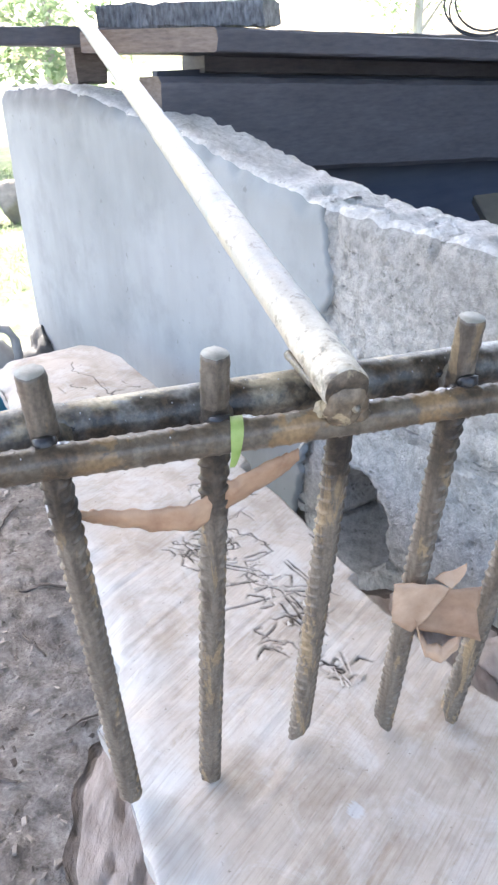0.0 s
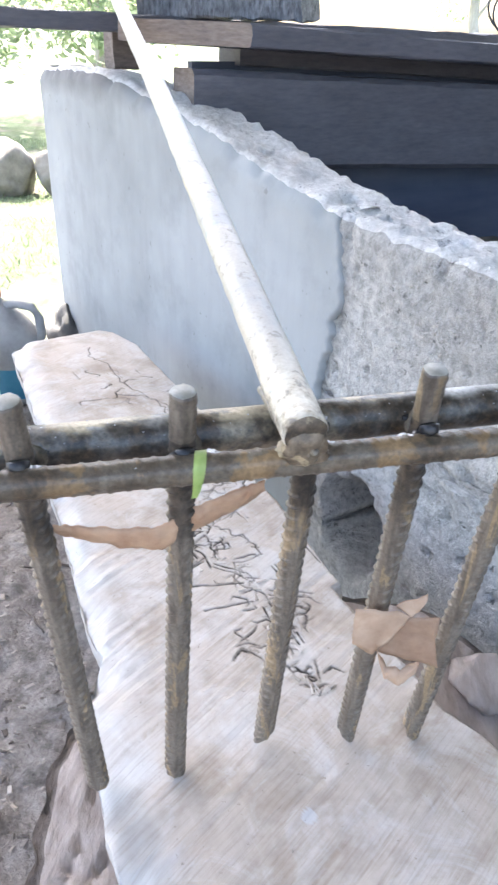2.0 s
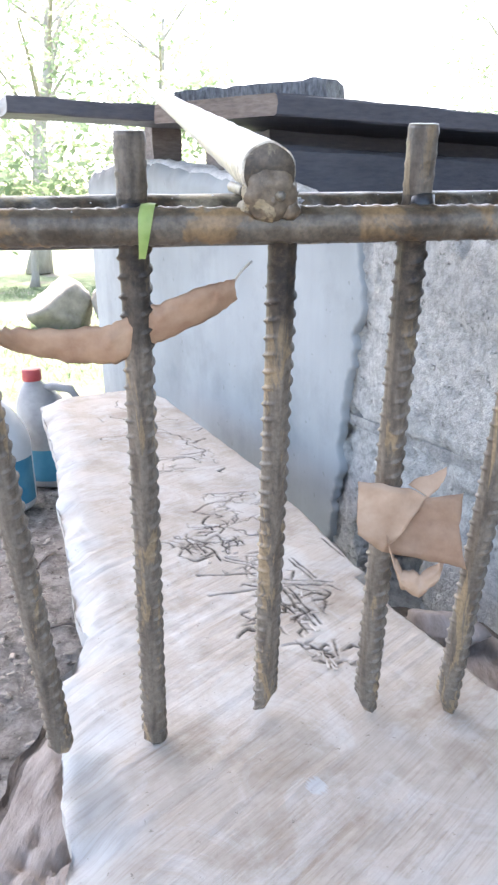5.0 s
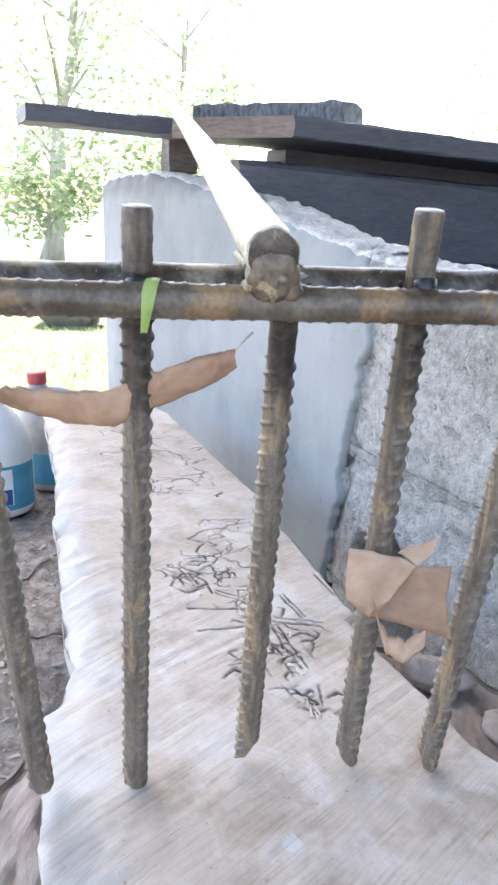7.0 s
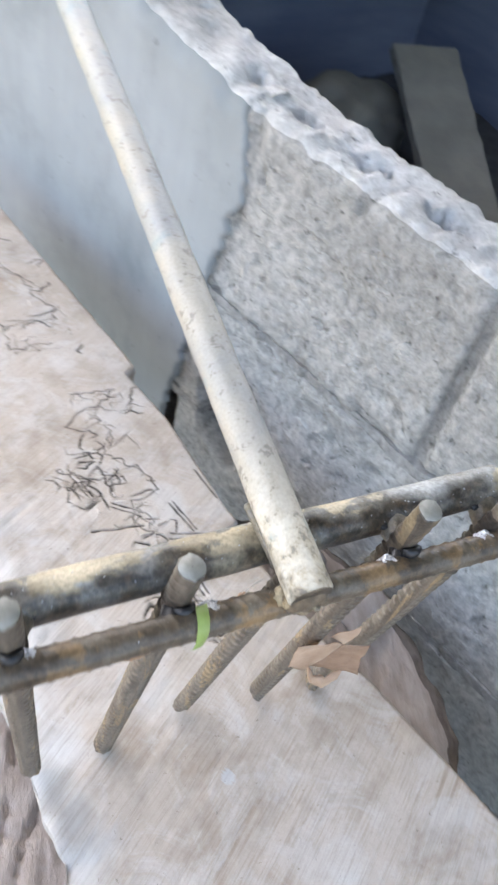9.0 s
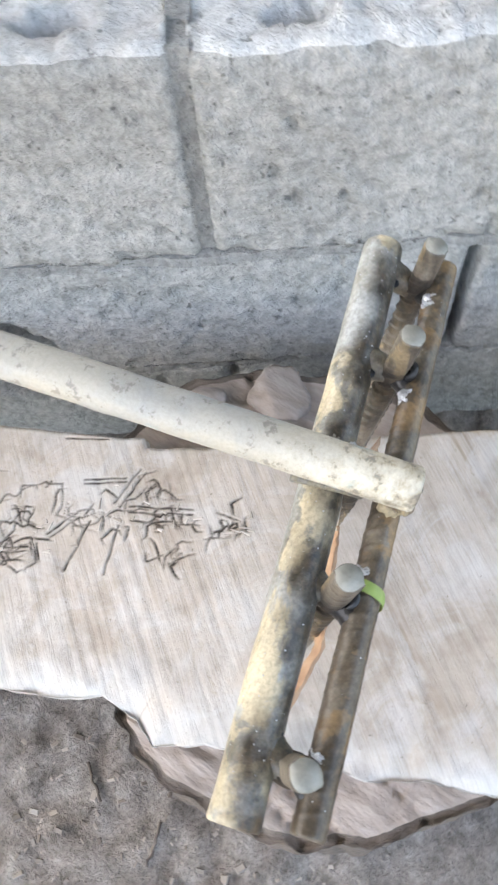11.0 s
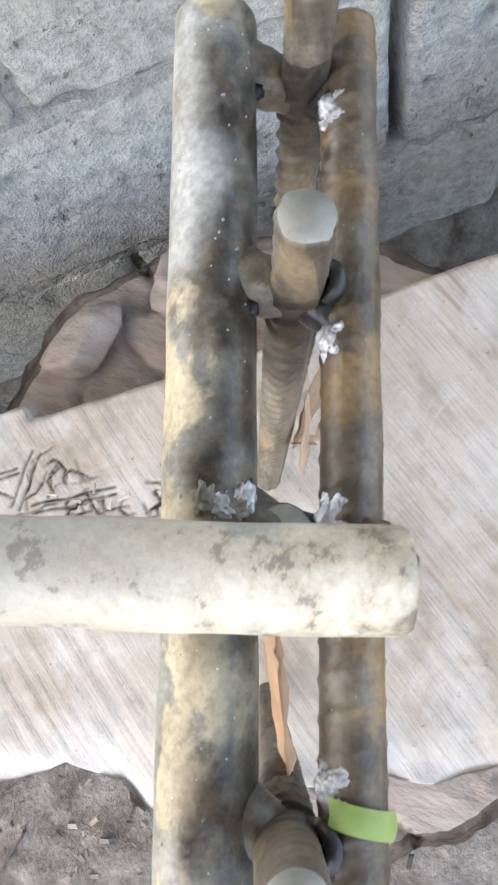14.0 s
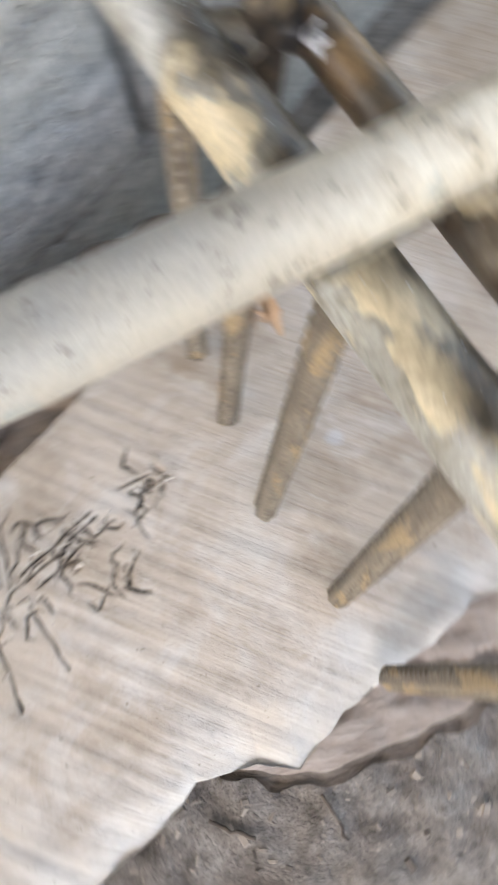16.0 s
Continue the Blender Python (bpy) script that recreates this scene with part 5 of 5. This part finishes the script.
def jug(at, body_mat, cap_mat, turn, label, scale=1.0, shift=0.0):
    j = thing("plastic_jug", label, "jug", "jugs by the wall")
    k = scale
    prof = [(0.055, 0.0), (0.068, 0.003), (0.074, 0.012), (0.075, 0.05), (0.0745, 0.125), (0.075, 0.15), (0.072, 0.17), (0.062, 0.195), (0.046, 0.222), (0.030, 0.243), (0.021, 0.252), (0.020, 0.262)]
    part("jug_body", lathe("jug", [(r * k, z * k) for r, z in prof], body_mat, 44, 1.0, at, shift), j)
    part("cap", lathe("cap", [(0.020 * k, 0.255 * k), (0.023 * k, 0.257 * k), (0.023 * k, 0.282 * k), (0.020 * k, 0.285 * k)], cap_mat, 28, 1.0, at, shift), j, "screw cap")
    c, s = math.cos(radians(turn)), math.sin(radians(turn))
    pts = [Vector(at) + Vector((c * r, s * r, z)) * k for r, z in ((0.024 + shift, 0.236), (0.040 + shift * 0.5, 0.243), (0.062, 0.236), (0.076, 0.21), (0.078, 0.17), (0.070, 0.15))]
    part("grip", tube("grip", pts, 0.011 * k, body_mat, 14), j)
    return j


J1 = (-0.722, 1.415, 0.004)
j1 = jug(J1, M_JUG, M_JUG, 150, "milky white plastic jug with a blue label on the soil", 1.0)
label_one = part("label", label_sheet("label", J1, 0.0756, 180, 370, 0.022, 0.125, M_BLUE), j1, "faded blue wraparound label")
part("label_panel", label_sheet("panel", J1, 0.0760, 265, 320, 0.035, 0.118, M_PAPER), label_one, "white label panel")
part("label_print", label_sheet("print", J1, 0.0763, 296, 318, 0.036, 0.072, M_NAVY), label_one, "dark blue print block")
for k in range(5):
    part("text_bar", label_sheet("bar", J1, 0.0763, 268, 292 - 3 * (k % 2), 0.105 - 0.012 * k, 0.109 - 0.012 * k, M_BLUE, 6), label_one)
J2 = (-0.677, 1.60, 0.004)
j2 = jug(J2, M_JUG2, M_RED, 0, "dusty grey plastic jug with a red cap and blue label", 1.0, -0.035)
part("label", label_sheet("label", J2, 0.0757, 180, 370, 0.022, 0.10, M_BLUE), j2, "faded blue wraparound label")
solo("dark_stone", blob("stone", (-0.60, 1.80, 0.07), (0.05, 0.07, 0.09), M_DARKROCK, 2.0, 0.4, 1.8, 0.7, 4, 0.085), "dark broken stone at the foot of the wall", "stone")

# ---- the yard ----
solo("boulder", chunk("boulder", (-1.75, 4.0, 0.10), (0.24, 0.22, 0.22), M_ROCK, 4, 0.3), "weathered grey boulder in the grass", "boulder", "stones in the yard")
solo("boulder", chunk("boulder", (-1.42, 4.1, 0.09), (0.13, 0.14, 0.17), M_ROCK, 14, 1.3), "smaller bluish-grey stone in the grass", "boulder", "stones in the yard")


def tree(at, height, spread, seed, leaves, label, lean=0.1, low=0.35):
    r = random.Random(seed)
    t = thing("tree", label, "tree", "trees in the yard")
    at = Vector(at)
    tip = at + Vector((lean * height, 0.1 * height, height))
    pts = [at.lerp(tip, i / 12) + Vector((0.04 * height * nz(i * 0.3, seed, 0, 1.0), 0.04 * height * nz(seed, i * 0.3, 0, 1.0), 0)) for i in range(13)]
    rings = []
    for i, p in enumerate(pts):
        rad = 0.035 * height * (1 - 0.85 * i / 12) * (1.35 if i == 0 else 1)
        rings.append([p + Vector((math.cos(a), math.sin(a), 0)) * rad * (1 + 0.15 * nz(math.cos(a) * 2, math.sin(a) * 2, i, 1.0)) for a in [2 * math.pi * j / 12 for j in range(12)]])
    verts, faces = loft(rings)
    ends = []
    for k in range(16):
        p = pts[4 + k % 9]
        a, el = r.uniform(0, 6.28), r.uniform(0.1, 0.9)
        q = p + Vector((math.cos(a) * math.cos(el), math.sin(a) * math.cos(el), math.sin(el))) * spread * r.uniform(0.5, 1.0)
        m = p.lerp(q, 0.5) + Vector((0, 0, 0.06 * spread))
        b0 = len(verts)
        for c, rad in ((p, 0.010 * height), (m, 0.006 * height), (q, 0.002 * height)):
            verts += [c + Vector((math.cos(g), math.sin(g), 0.3 * math.sin(g))) * rad for g in (0, 1.26, 2.51, 3.77, 5.03)]
        faces += [(b0 + 5 * i + j, b0 + 5 * i + (j + 1) % 5, b0 + 5 * i + 5 + (j + 1) % 5, b0 + 5 * i + 5 + j) for i in range(2) for j in range(5)]
        ends += [p.lerp(q, 0.6), m, q, q]
    part("trunk", mesh_of("trunk", verts, faces, M_TRUNK), t)
    lv, lf = [], []
    for k in range(leaves):
        c = r.choice(ends) + Vector((r.gauss(0, 0.17), r.gauss(0, 0.17), r.gauss(0, 0.15))) * spread
        sz = r.uniform(0.025, 0.06)
        u = Vector((r.gauss(0, 1), r.gauss(0, 1), r.gauss(0, 0.6))).normalized()
        v = u.cross(Vector((r.gauss(0, 1), r.gauss(0, 1), r.gauss(0, 1)))).normalized()
        b0 = len(lv)
        lv += [c - u * sz, c + v * sz * 0.42 - u * sz * 0.1, c + u * sz, c - v * sz * 0.42 - u * sz * 0.1]
        lf.append((b0, b0 + 1, b0 + 2, b0 + 3))
    part("crown", mesh_of("crown", lv, lf, M_LEAVES, False), t)
    return t


tree((-3.7, 8.0, 0), 3.4, 1.5, 3, 3000, "slender pale green tree standing in the sunlit yard", 0.10)
tree((-2.7, 9.4, 0), 2.9, 1.4, 7, 2600, "leafy young tree at the back of the yard", 0.05)
tree((-5.3, 9.0, 0), 3.9, 1.8, 11, 2600, "tall leafy tree at the edge of the yard", 0.03)
tree((-1.95, 6.6, 0), 1.5, 0.7, 17, 2200, "low leafy bush in the yard", 0.1)
tree((-3.0, 6.4, 0), 1.1, 0.7, 19, 1900, "low spreading bush in the yard", 0.05)
tree((2.0, 11.5, 0), 2.9, 1.2, 23, 2000, "small leafy tree far across the yard", -0.06)
tree((4.1, 12.5, 0), 4.2, 1.6, 29, 2600, "leafy tree far across the yard", 0.02)
rnd = random.Random(21)
gr_v, gr_f = [], []
for k in range(26000):
    x, y = rnd.uniform(-4.2, 0.6), rnd.uniform(2.4, 6.5)
    if nz(x, y, 0.0, 1.1) < -0.05:
        continue
    h, a = rnd.uniform(0.012, 0.04), rnd.uniform(0, 6.28)
    z = ground_height(x, y)
    w = Vector((math.cos(a), math.sin(a), 0)) * 0.004
    tip = Vector((rnd.gauss(0, 0.02), rnd.gauss(0, 0.02), h))
    b0 = len(gr_v)
    gr_v += [Vector((x, y, z)) - w, Vector((x, y, z)) + w, Vector((x, y, z)) + tip]
    gr_f.append((b0, b0 + 1, b0 + 2))
M_GRASS = foliage_material("grass_blades", (0.16, 0.215, 0.11), (0.27, 0.32, 0.195))
solo("grass", mesh_of("grass", gr_v, gr_f, M_GRASS, False), "sparse sunlit grass in the yard", "grass", "", "stuff")
